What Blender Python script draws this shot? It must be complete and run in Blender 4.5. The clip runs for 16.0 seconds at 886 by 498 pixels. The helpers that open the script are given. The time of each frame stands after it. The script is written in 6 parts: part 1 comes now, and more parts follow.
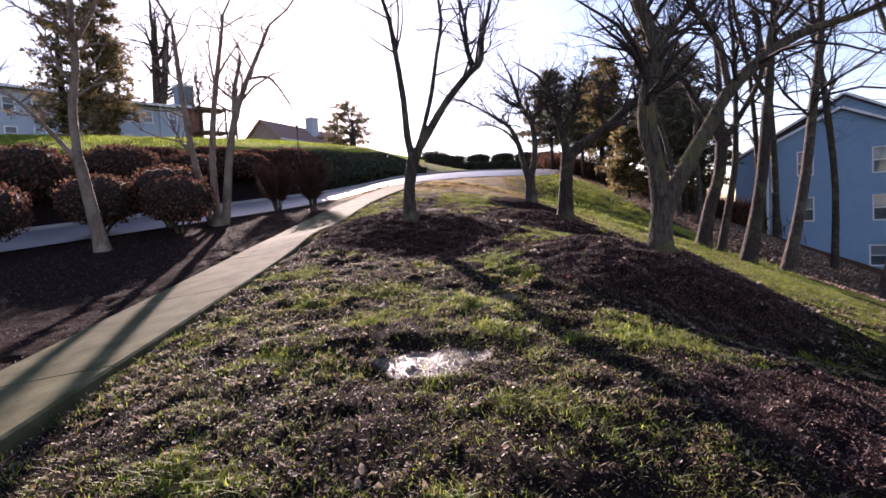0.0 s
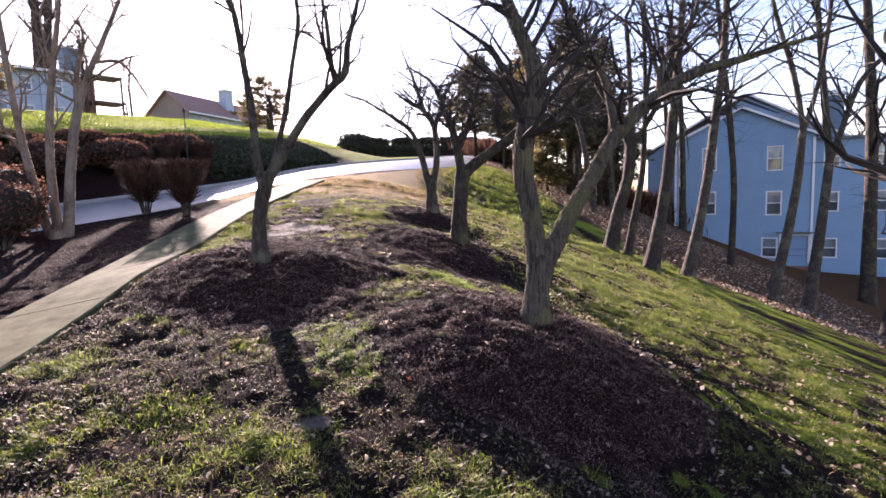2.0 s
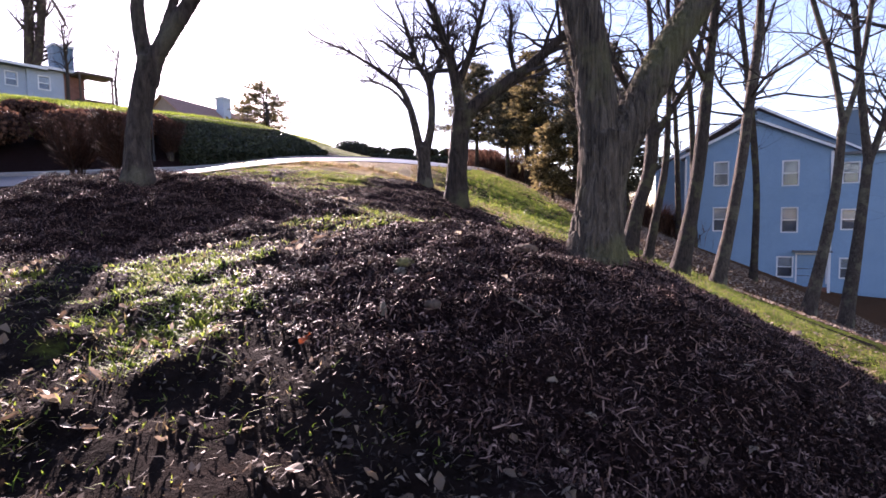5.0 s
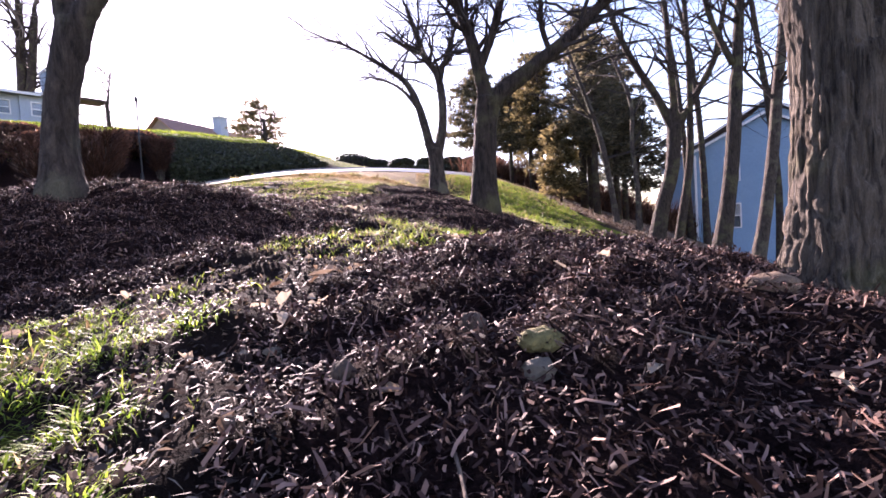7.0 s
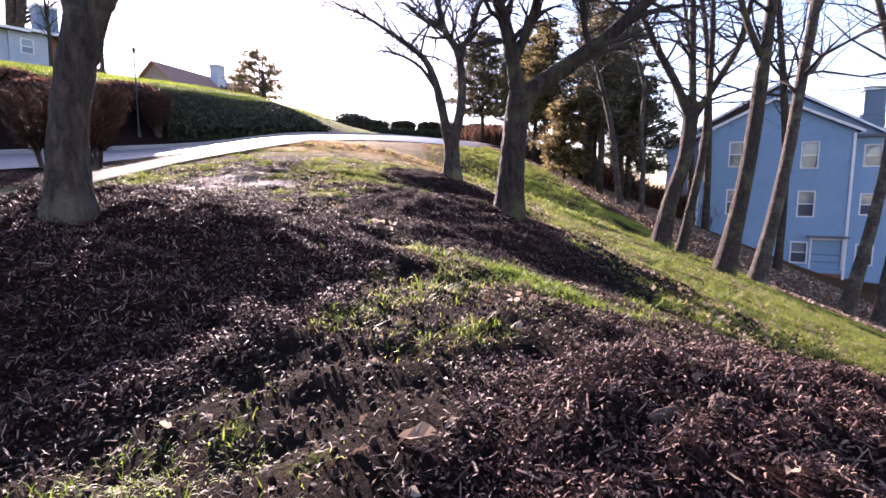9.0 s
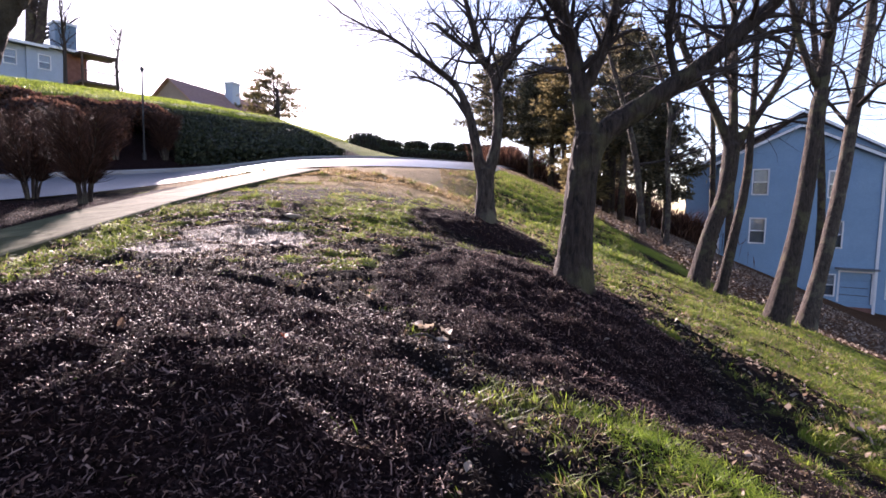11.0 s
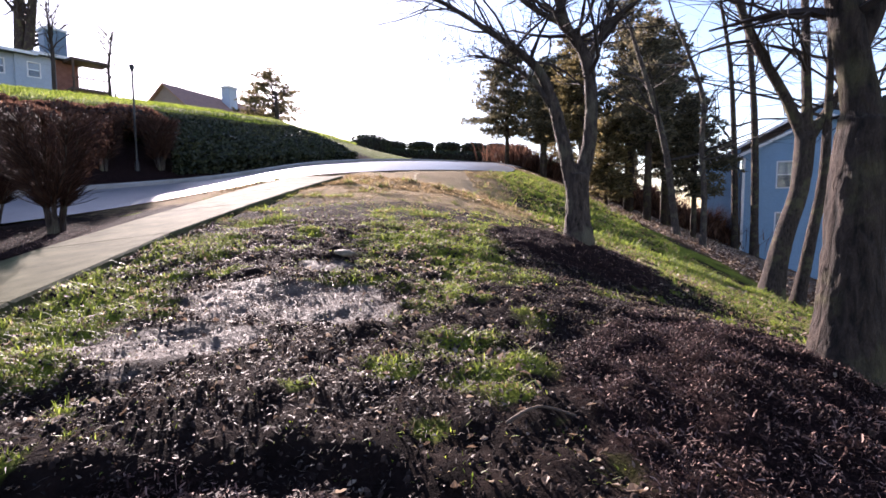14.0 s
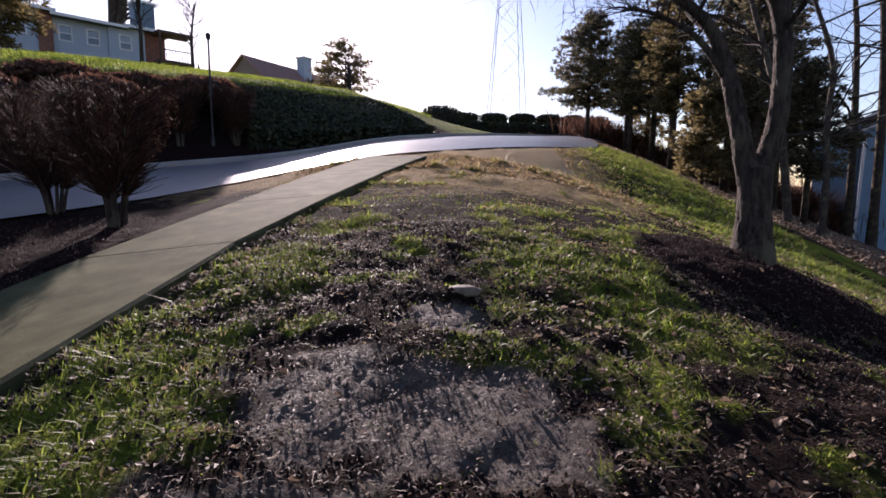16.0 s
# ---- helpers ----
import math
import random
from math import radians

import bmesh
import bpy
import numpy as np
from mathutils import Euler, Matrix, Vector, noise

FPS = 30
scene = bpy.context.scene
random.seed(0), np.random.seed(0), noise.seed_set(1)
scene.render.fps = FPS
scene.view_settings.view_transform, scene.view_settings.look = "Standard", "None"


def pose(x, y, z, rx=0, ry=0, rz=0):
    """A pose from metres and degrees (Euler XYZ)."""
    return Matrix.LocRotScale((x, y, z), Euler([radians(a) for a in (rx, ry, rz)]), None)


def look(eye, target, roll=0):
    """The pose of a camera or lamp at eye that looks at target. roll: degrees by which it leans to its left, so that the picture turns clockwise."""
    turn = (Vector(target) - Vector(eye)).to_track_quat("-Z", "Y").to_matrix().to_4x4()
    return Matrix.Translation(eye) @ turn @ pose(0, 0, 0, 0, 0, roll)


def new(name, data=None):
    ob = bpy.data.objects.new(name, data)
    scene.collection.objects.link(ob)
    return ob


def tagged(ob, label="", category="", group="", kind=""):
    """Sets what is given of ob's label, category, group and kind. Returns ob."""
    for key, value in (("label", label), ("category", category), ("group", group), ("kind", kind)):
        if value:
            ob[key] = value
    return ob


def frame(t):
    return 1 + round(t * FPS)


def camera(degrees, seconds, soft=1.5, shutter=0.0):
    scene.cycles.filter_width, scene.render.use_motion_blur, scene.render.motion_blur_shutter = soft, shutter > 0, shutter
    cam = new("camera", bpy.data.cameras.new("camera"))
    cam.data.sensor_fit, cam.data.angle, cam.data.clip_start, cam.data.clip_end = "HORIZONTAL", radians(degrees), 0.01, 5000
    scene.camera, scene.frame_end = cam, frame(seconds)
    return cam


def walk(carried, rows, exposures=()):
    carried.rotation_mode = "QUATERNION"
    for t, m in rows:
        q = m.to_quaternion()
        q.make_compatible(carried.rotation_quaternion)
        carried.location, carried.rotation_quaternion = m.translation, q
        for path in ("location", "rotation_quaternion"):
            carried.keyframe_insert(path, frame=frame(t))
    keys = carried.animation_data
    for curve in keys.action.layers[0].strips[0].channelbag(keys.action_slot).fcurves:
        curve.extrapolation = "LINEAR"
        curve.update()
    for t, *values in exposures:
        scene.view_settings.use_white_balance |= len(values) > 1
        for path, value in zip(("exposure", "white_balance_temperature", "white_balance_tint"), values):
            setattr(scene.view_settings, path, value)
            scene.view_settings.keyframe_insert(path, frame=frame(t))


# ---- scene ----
cam = camera(82.0, 16.0, soft=1.65)
PATH = [
    (0, (1.146, 3.467, 2.274), (1.191, 5.463, 2.163), -3.2),
    (0.5, (1.569, 3.872, 2.194), (1.924, 5.833, 2.025), -2.9),
    (1, (1.709, 4.028, 2.305), (2.062, 5.989, 2.138), -3.1),
    (1.5, (1.889, 4.224, 2.717), (2.198, 6.189, 2.51), -2.4),
    (2, (2.101, 4.511, 3.017), (2.415, 6.475, 2.811), -2.1),
    (2.5, (2.304, 4.98, 3.093), (2.618, 6.949, 2.935), -1.5),
    (3, (2.481, 5.426, 2.792), (2.795, 7.397, 2.669), -0.7),
    (3.5, (2.581, 5.893, 2.397), (2.896, 7.865, 2.273), -2.4),
    (3.7, (2.657, 6.004, 2.255), (2.974, 7.975, 2.135), 0.8),
    (5.8, (2.465, 7.37, 2.007), (2.788, 9.34, 1.879), -1.5),
    (6, (2.449, 7.542, 2.008), (2.777, 9.512, 1.905), 0.0),
    (6.5, (2.412, 7.723, 1.991), (2.731, 9.692, 1.844), -4.7),
    (7, (2.461, 7.963, 2.03), (2.772, 9.936, 1.942), -3.4),
    (7.5, (2.501, 8.091, 2.11), (2.806, 10.065, 2.012), 1.4),
    (8, (2.402, 8.155, 2.222), (2.742, 10.122, 2.088), -0.3),
    (8.5, (2.277, 8.222, 2.356), (2.584, 10.193, 2.201), -2.1),
    (9, (2.236, 8.303, 2.446), (2.568, 10.261, 2.216), 0.1),
    (9.5, (2.231, 8.538, 2.502), (2.536, 10.505, 2.309), 0.7),
    (9.7, (2.22, 8.713, 2.51), (2.517, 10.685, 2.356), 0.4),
    (11.8, (1.928, 9.791, 3.015), (2.229, 11.762, 2.851), 1.5),
    (12, (1.877, 9.884, 3.029), (2.178, 11.855, 2.869), 0.8),
    (12.5, (1.756, 10.132, 2.992), (2.036, 12.097, 2.748), -1.2),
    (13, (1.626, 10.498, 2.936), (1.918, 12.462, 2.694), -0.4),
    (13.5, (1.512, 10.984, 2.931), (1.815, 12.954, 2.769), -0.6),
    (14, (1.426, 11.408, 3.04), (1.726, 13.379, 2.879), -0.4),
    (14.5, (1.342, 11.829, 3.223), (1.608, 13.808, 3.12), 0.4),
    (15, (1.196, 12.292, 3.303), (1.244, 14.289, 3.211), 0.6),
    (15.5, (1.13, 12.504, 3.314), (1.133, 14.499, 3.175), 1.6),
    (16, (1.071, 12.684, 3.286), (1.119, 14.665, 3.016), 0.7),
]
walk(cam, [(t, look(eye, target, roll)) for t, eye, target, roll in PATH],
     [(0.0, 1.85, 6150, 36.0), (0.5, 1.75, 6150, 35.0), (1.5, 2.4, 6130, 36.0), (2.5, 2.5, 6130, 36.0), (3.0, 2.3, 6130, 36.0), (3.5, 2.12, 6130, 36.0), (6.0, 2.5, 6010, 40.0), (7.5, 2.65, 6010, 40.0), (9.6, 2.55, 5990, 36.0), (12.0, 2.0, 5900, 33.0), (12.5, 1.95, 5890, 32.0), (13.3, 2.35, 5880, 30.0), (14.5, 1.95, 5880, 29.0), (15.3, 1.35, 5900, 28.0), (16.0, 1.2, 5860, 31.0)])

# ---- world, sun ----
SUN_AZ, SUN_EL = -14.5, 19.0          # degrees from +y towards +x, and above the horizon
world = bpy.data.worlds.new("sky")
scene.world = world
world.use_nodes = True
wn, wl = world.node_tree.nodes, world.node_tree.links
sky = wn.new("ShaderNodeTexSky")
sky.sky_type = 'NISHITA'
sky.sun_disc = False
sky.sun_elevation = radians(SUN_EL)
sky.sun_rotation = radians(SUN_AZ)
sky.altitude = 100
sky.air_density = 1.0
sky.dust_density = 0.45
sky.ozone_density = 0.45
wl.new(sky.outputs[0], wn["Background"].inputs[0])
wn["Background"].inputs[1].default_value = 0.066
sun_data = bpy.data.lights.new("sun", 'SUN')
sun_data.energy = 5.0
sun_data.angle = radians(0.6)
sun_data.color = (1.0, 0.86, 0.68)
sun = new("sun", sun_data)
sx, sy = math.sin(radians(SUN_AZ)), math.cos(radians(SUN_AZ))
ce, se = math.cos(radians(SUN_EL)), math.sin(radians(SUN_EL))
sun.matrix_world = look((sx * ce * 60, sy * ce * 60, se * 60 + 10), (0, 0, 10))

# ---- materials ----
def mat(name, color=(0.5, 0.5, 0.5), rough=0.8, metal=0.0, spec=0.5):
    m = bpy.data.materials.new(name)
    m.use_nodes = True
    b = m.node_tree.nodes["Principled BSDF"]
    b.inputs["Base Color"].default_value = (*color, 1)
    b.inputs["Roughness"].default_value = rough
    b.inputs["Metallic"].default_value = metal
    b.inputs["Specular IOR Level"].default_value = spec
    return m


def nodes_of(m):
    return m.node_tree.nodes, m.node_tree.links, m.node_tree.nodes["Principled BSDF"]


def noise_node(m, scale, detail=4.0, rough=0.6, stretch=(1, 1, 1), space="Object", distort=0.0):
    n, l, b = nodes_of(m)
    co = n.new("ShaderNodeTexCoord")
    mp = n.new("ShaderNodeMapping")
    mp.inputs["Scale"].default_value = stretch
    t = n.new("ShaderNodeTexNoise")
    t.inputs["Scale"].default_value = scale
    t.inputs["Detail"].default_value = detail
    t.inputs["Roughness"].default_value = rough
    t.inputs["Distortion"].default_value = distort
    l.new(co.outputs[space], mp.inputs[0])
    l.new(mp.outputs[0], t.inputs["Vector"])
    return t


def ramp_node(m, source, stops):
    n, l, b = nodes_of(m)
    r = n.new("ShaderNodeValToRGB")
    while len(r.color_ramp.elements) < len(stops):
        r.color_ramp.elements.new(0.5)
    for e, (p, c) in zip(r.color_ramp.elements, stops):
        e.position, e.color = p, (*c, 1) if len(c) == 3 else c
    l.new(source, r.inputs[0])
    return r


def mix_node(m, fac, a, b_, blend='MIX'):
    n, l, b = nodes_of(m)
    x = n.new("ShaderNodeMix")
    x.data_type, x.blend_type = 'RGBA', blend
    for value, slot in ((fac, x.inputs[0]), (a, x.inputs[6]), (b_, x.inputs[7])):
        if isinstance(value, (int, float)):
            slot.default_value = value
        elif isinstance(value, tuple):
            slot.default_value = (*value, 1)
        else:
            l.new(value, slot)
    return x.outputs[2]


def math_node(m, op, a, b_=0.0, clamp=False):
    n, l, b = nodes_of(m)
    x = n.new("ShaderNodeMath")
    x.operation, x.use_clamp = op, clamp
    for value, slot in ((a, x.inputs[0]), (b_, x.inputs[1])):
        if isinstance(value, (int, float)):
            slot.default_value = value
        else:
            l.new(value, slot)
    return x.outputs[0]


def bump_node(m, height, strength=0.5, dist=0.02):
    n, l, b = nodes_of(m)
    x = n.new("ShaderNodeBump")
    x.inputs["Strength"].default_value = strength
    x.inputs["Distance"].default_value = dist
    l.new(height, x.inputs["Height"])
    l.new(x.outputs[0], b.inputs["Normal"])
    return x


def surface(name, c1, c2, scale=6.0, rough=0.85, grain=60.0, bump=0.4, dist=0.01, stretch=(1, 1, 1), metal=0.0, spec=0.4):
    """A two-tone surface with broad stains, fine grain and relief."""
    m = mat(name, c1, rough, metal, spec)
    n, l, b = nodes_of(m)
    broad = noise_node(m, scale, 5, 0.6, stretch)
    fine = noise_node(m, grain, 3, 0.7, stretch)
    r = ramp_node(m, broad.outputs[0], [(0.3, c1), (0.7, c2)])
    shade = ramp_node(m, fine.outputs[0], [(0.3, (0.7, 0.7, 0.7)), (0.7, (1.15, 1.15, 1.15))])
    l.new(mix_node(m, 1.0, r.outputs[0], shade.outputs[0], 'MULTIPLY'), b.inputs["Base Color"])
    bump_node(m, fine.outputs[0], bump, dist)
    return m


def leafy(name, c1, c2, c3, rough=0.6, through_light=0.35, spec=0.3, middle=0.5):
    """Thin leaves or blades: each island takes its own tone, and some light passes through."""
    m = mat(name, c1, rough, 0, spec)
    n, l, b = nodes_of(m)
    geo = n.new("ShaderNodeNewGeometry")
    r = ramp_node(m, geo.outputs["Random Per Island"], [(0.0, c1), (middle, c2), (1.0, c3)])
    l.new(r.outputs[0], b.inputs["Base Color"])
    tr = n.new("ShaderNodeBsdfTranslucent")
    l.new(r.outputs[0], tr.inputs[0])
    mx = n.new("ShaderNodeMixShader")
    mx.inputs[0].default_value = through_light
    l.new(b.outputs[0], mx.inputs[1])
    l.new(tr.outputs[0], mx.inputs[2])
    l.new(mx.outputs[0], n["Material Output"].inputs[0])
    return m


def bark(name, dark, light, scale=9.0, relief=0.9, dist=0.02, long=0.22, patch=None):
    m = mat(name, dark, 0.9, 0, 0.25)
    n, l, b = nodes_of(m)
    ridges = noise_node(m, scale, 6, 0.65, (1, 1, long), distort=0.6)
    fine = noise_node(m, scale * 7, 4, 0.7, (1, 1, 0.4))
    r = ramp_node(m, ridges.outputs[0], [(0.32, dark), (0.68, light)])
    out = r.outputs[0]
    if patch:
        broad = noise_node(m, 2.3, 4, 0.6)
        k = ramp_node(m, broad.outputs[0], [(0.5, (0, 0, 0)), (0.62, (1, 1, 1))])
        out = mix_node(m, math_node(m, 'MULTIPLY', k.outputs[0], 0.75), out, patch)
    shade = ramp_node(m, fine.outputs[0], [(0.3, (0.65, 0.65, 0.65)), (0.7, (1.2, 1.2, 1.2))])
    l.new(mix_node(m, 1.0, out, shade.outputs[0], 'MULTIPLY'), b.inputs["Base Color"])
    bump_node(m, math_node(m, 'ADD', ridges.outputs[0], math_node(m, 'MULTIPLY', fine.outputs[0], 0.25)), relief, dist)
    return m


def ground_material():
    """Thin winter lawn over soil; masks on the mesh say where there is mulch, mud, straw-coloured turf and woodland litter."""
    m = mat("lawn_soil", (0.06, 0.05, 0.03), 0.9, 0, 0.25)
    n, l, b = nodes_of(m)

    def mask(name):
        a = n.new("ShaderNodeAttribute")
        a.attribute_name = name
        return a.outputs["Fac"]
    mid = noise_node(m, 7.0, 6, 0.7)
    fine = noise_node(m, 55.0, 4, 0.7)
    soil = ramp_node(m, mid.outputs[0], [(0.35, (0.010, 0.0068, 0.006)), (0.65, (0.034, 0.0225, 0.019))])
    green = ramp_node(m, fine.outputs[0], [(0.3, (0.07, 0.095, 0.012)), (0.7, (0.24, 0.29, 0.035))])
    straw = ramp_node(m, fine.outputs[0], [(0.3, (0.25, 0.175, 0.09)), (0.7, (0.52, 0.39, 0.21))])
    turf = math_node(m, 'ADD', math_node(m, 'MULTIPLY', mid.outputs[0], 0.7), math_node(m, 'MULTIPLY', mask("turf"), 0.5))
    cover = ramp_node(m, turf, [(0.46, (0, 0, 0)), (0.70, (1, 1, 1))])
    col = mix_node(m, cover.outputs[0], soil.outputs[0], green.outputs[0])
    edge = math_node(m, 'MULTIPLY', math_node(m, 'SUBTRACT', mid.outputs[0], 0.5), 0.9)

    def soft(name):
        return math_node(m, 'MULTIPLY', math_node(m, 'SUBTRACT', math_node(m, 'ADD', mask(name), edge), 0.3), 2.5, True)
    dry = soft("dry")
    col = mix_node(m, dry, col, mix_node(m, math_node(m, 'MULTIPLY', cover.outputs[0], 0.25), straw.outputs[0], green.outputs[0]))
    litter = ramp_node(m, fine.outputs[0], [(0.3, (0.05, 0.027, 0.014)), (0.7, (0.16, 0.085, 0.045))])
    col = mix_node(m, soft("litter"), col, litter.outputs[0])
    bits = noise_node(m, 38.0, 5, 0.75, (1, 1, 1), distort=1.2)
    chips = ramp_node(m, bits.outputs[0], [(0.35, (0.008, 0.0048, 0.0045)), (0.55, (0.030, 0.0168, 0.0155)), (0.75, (0.082, 0.047, 0.042))])
    mulch = soft("mulch")
    col = mix_node(m, mulch, col, chips.outputs[0])
    silt = ramp_node(m, math_node(m, 'ADD', math_node(m, 'MULTIPLY', mid.outputs[0], 0.5), math_node(m, 'MULTIPLY', fine.outputs[0], 0.5)), [(0.36, (0.04, 0.032, 0.028)), (0.64, (0.21, 0.178, 0.155))])
    mud = soft("mud")
    col = mix_node(m, mud, col, silt.outputs[0])
    l.new(col, b.inputs["Base Color"])
    wet = ramp_node(m, math_node(m, 'ADD', math_node(m, 'MULTIPLY', mid.outputs[0], 0.45), math_node(m, 'MULTIPLY', fine.outputs[0], 0.55)), [(0.44, (0.24, 0.24, 0.24)), (0.53, (0.85, 0.85, 0.85))])
    speck = noise_node(m, 55.0, 4, 0.7)
    damp = ramp_node(m, speck.outputs[0], [(0.40, (0.62, 0.62, 0.62)), (0.56, (1.0, 1.0, 1.0))])
    rough = mix_node(m, mud, (1.0, 1.0, 1.0), mix_node(m, mask("wet"), damp.outputs[0], wet.outputs[0]))
    l.new(rough, b.inputs["Roughness"])
    l.new(math_node(m, 'ADD', 0.03, math_node(m, 'MULTIPLY', mud, math_node(m, 'ADD', 0.11, math_node(m, 'MULTIPLY', mask("wet"), 0.4)))), b.inputs["Specular IOR Level"])
    h = math_node(m, 'ADD', fine.outputs[0], math_node(m, 'MULTIPLY', bits.outputs[0], 1.0))
    bump_node(m, h, 1.0, 0.05)
    return m


GROUND = ground_material()
ASPHALT = surface("asphalt", (0.10, 0.10, 0.104), (0.15, 0.147, 0.144), 0.8, 0.42, 170, 0.35, 0.004, spec=0.9)
CONCRETE = surface("sidewalk_concrete", (0.045, 0.046, 0.019), (0.13, 0.128, 0.066), 3.1, 0.92, 120, 0.7, 0.005, spec=0.06)
KERB = surface("kerb_concrete", (0.25, 0.24, 0.22), (0.36, 0.34, 0.32), 2.0, 0.8, 90, 0.4, 0.004)
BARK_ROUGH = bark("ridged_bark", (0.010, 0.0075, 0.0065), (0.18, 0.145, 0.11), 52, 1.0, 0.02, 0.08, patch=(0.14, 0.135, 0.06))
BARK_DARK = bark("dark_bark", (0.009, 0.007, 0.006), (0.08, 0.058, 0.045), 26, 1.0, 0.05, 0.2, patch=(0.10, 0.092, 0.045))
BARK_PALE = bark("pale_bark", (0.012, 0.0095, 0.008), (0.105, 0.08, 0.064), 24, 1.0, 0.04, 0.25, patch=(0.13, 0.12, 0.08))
BARK_SMOOTH = bark("smooth_tan_bark", (0.10, 0.072, 0.052), (0.24, 0.185, 0.14), 6, 0.35, 0.01, 0.3, patch=(0.24, 0.19, 0.15))
TWIG = surface("twig_bark", (0.022, 0.016, 0.014), (0.05, 0.037, 0.03), 8, 0.85)
CHIP = leafy("mulch_chips", (0.012, 0.006, 0.0052), (0.08, 0.042, 0.034), (0.30, 0.19, 0.15), 0.68, 0.0, 0.12, 0.66)
LITTER = leafy("leaf_litter", (0.016, 0.010, 0.008), (0.045, 0.030, 0.023), (0.24, 0.18, 0.135), 0.62, 0.25, 0.2, 0.6)
GRASS = leafy("green_blades", (0.055, 0.09, 0.014), (0.15, 0.20, 0.026), (0.32, 0.38, 0.06), 0.5, 0.6, 0.2)
LUSH = leafy("lush_blades", (0.08, 0.14, 0.014), (0.20, 0.30, 0.028), (0.40, 0.50, 0.06), 0.5, 0.6, 0.2)
SOIL = leafy("damp_earth", (0.008, 0.0055, 0.0048), (0.02, 0.0135, 0.0115), (0.045, 0.031, 0.025), 0.85, 0.0, 0.06)
STRAW = leafy("straw_blades", (0.13, 0.09, 0.045), (0.28, 0.20, 0.10), (0.52, 0.40, 0.22), 0.6, 0.45, 0.15)
DRY_LEAF = leafy("dry_leaf", (0.08, 0.05, 0.035), (0.20, 0.14, 0.095), (0.44, 0.35, 0.26), 0.55, 0.35, 0.25)
SHRUB_BROWN = leafy("brown_shrub_twigs", (0.05, 0.026, 0.02), (0.105, 0.055, 0.038), (0.20, 0.11, 0.07), 0.75, 0.4, 0.15)
SHRUB_TWIG = leafy("leafless_shrub_twigs", (0.022, 0.013, 0.011), (0.05, 0.028, 0.021), (0.11, 0.06, 0.042), 0.8, 0.2, 0.12)
SHRUB_GREEN = leafy("evergreen_shrub_leaves", (0.012, 0.017, 0.008), (0.026, 0.033, 0.014), (0.055, 0.062, 0.027), 0.5, 0.2)
NEEDLE = leafy("conifer_needles", (0.05, 0.05, 0.034), (0.11, 0.10, 0.06), (0.24, 0.20, 0.12), 0.65, 0.5, 0.2)
NEEDLE_OLIVE = leafy("olive_needles", (0.06, 0.054, 0.024), (0.14, 0.112, 0.05), (0.27, 0.21, 0.095), 0.65, 0.5, 0.2)
# Near-black filling for shrubs and hedges: shade between the twigs put into colour.
SHRUB_SHADE_CORE = surface("shrub_shade_core", (0.012, 0.009, 0.007), (0.03, 0.022, 0.016), 6, 0.95)


def siding_material(name, c1, c2):
    """Painted clapboard, with faint weathering."""
    m = surface(name, c1, c2, 0.5, 0.55, 25, 0.15, 0.002, (1, 1, 1), spec=0.35)
    return m


SIDING = siding_material("blue_grey_siding", (0.195, 0.32, 0.46), (0.23, 0.36, 0.505))
SIDING_GREY = siding_material("grey_siding", (0.34, 0.40, 0.48), (0.42, 0.48, 0.56))
BRICK = surface("red_brown_brick", (0.16, 0.07, 0.05), (0.25, 0.12, 0.085), 3.0, 0.85, 30, 0.5, 0.01)
TRIM = surface("white_trim", (0.72, 0.73, 0.75), (0.80, 0.80, 0.80), 2, 0.5, 40, 0.1, 0.002)
SHINGLE = surface("grey_shingles", (0.11, 0.115, 0.125), (0.18, 0.18, 0.19), 2.0, 0.85, 28, 0.7, 0.01)
TAN_SIDING = siding_material("tan_siding", (0.17, 0.125, 0.11), (0.22, 0.165, 0.145))
SHINGLE_BROWN = surface("brown_shingles", (0.24, 0.135, 0.105), (0.34, 0.20, 0.16), 2.0, 0.85, 28, 0.7, 0.01)
DARK_METAL = surface("dark_metal", (0.03, 0.03, 0.032), (0.05, 0.05, 0.05), 6, 0.5, 60, 0.1, 0.001, metal=0.6)
STEEL = surface("galvanised_steel", (0.30, 0.31, 0.32), (0.42, 0.43, 0.44), 4, 0.5, 30, 0.1, 0.002, metal=0.7)
DECK = surface("dark_deck_wood", (0.07, 0.045, 0.035), (0.12, 0.08, 0.06), 4, 0.8, 40, 0.3, 0.004)
SLATE = siding_material("slate_siding", (0.10, 0.16, 0.22), (0.13, 0.19, 0.26))
GLASS = mat("window_glass", (0.75, 0.82, 0.85), 0.03, 0, 0.5)
GLASS.node_tree.nodes["Principled BSDF"].inputs["Transmission Weight"].default_value = 1.0
BLIND = surface("window_blind", (0.32, 0.33, 0.37), (0.42, 0.42, 0.46), 3, 0.7, 30)
SCREEN = surface("insect_screen", (0.11, 0.12, 0.15), (0.15, 0.16, 0.19), 3, 0.8, 30)
STONE = surface("pale_stone", (0.085, 0.07, 0.05), (0.18, 0.15, 0.11), 16, 0.8, 40, 0.5, 0.006)

# ---- mesh helpers ----
rng = random.Random(7)


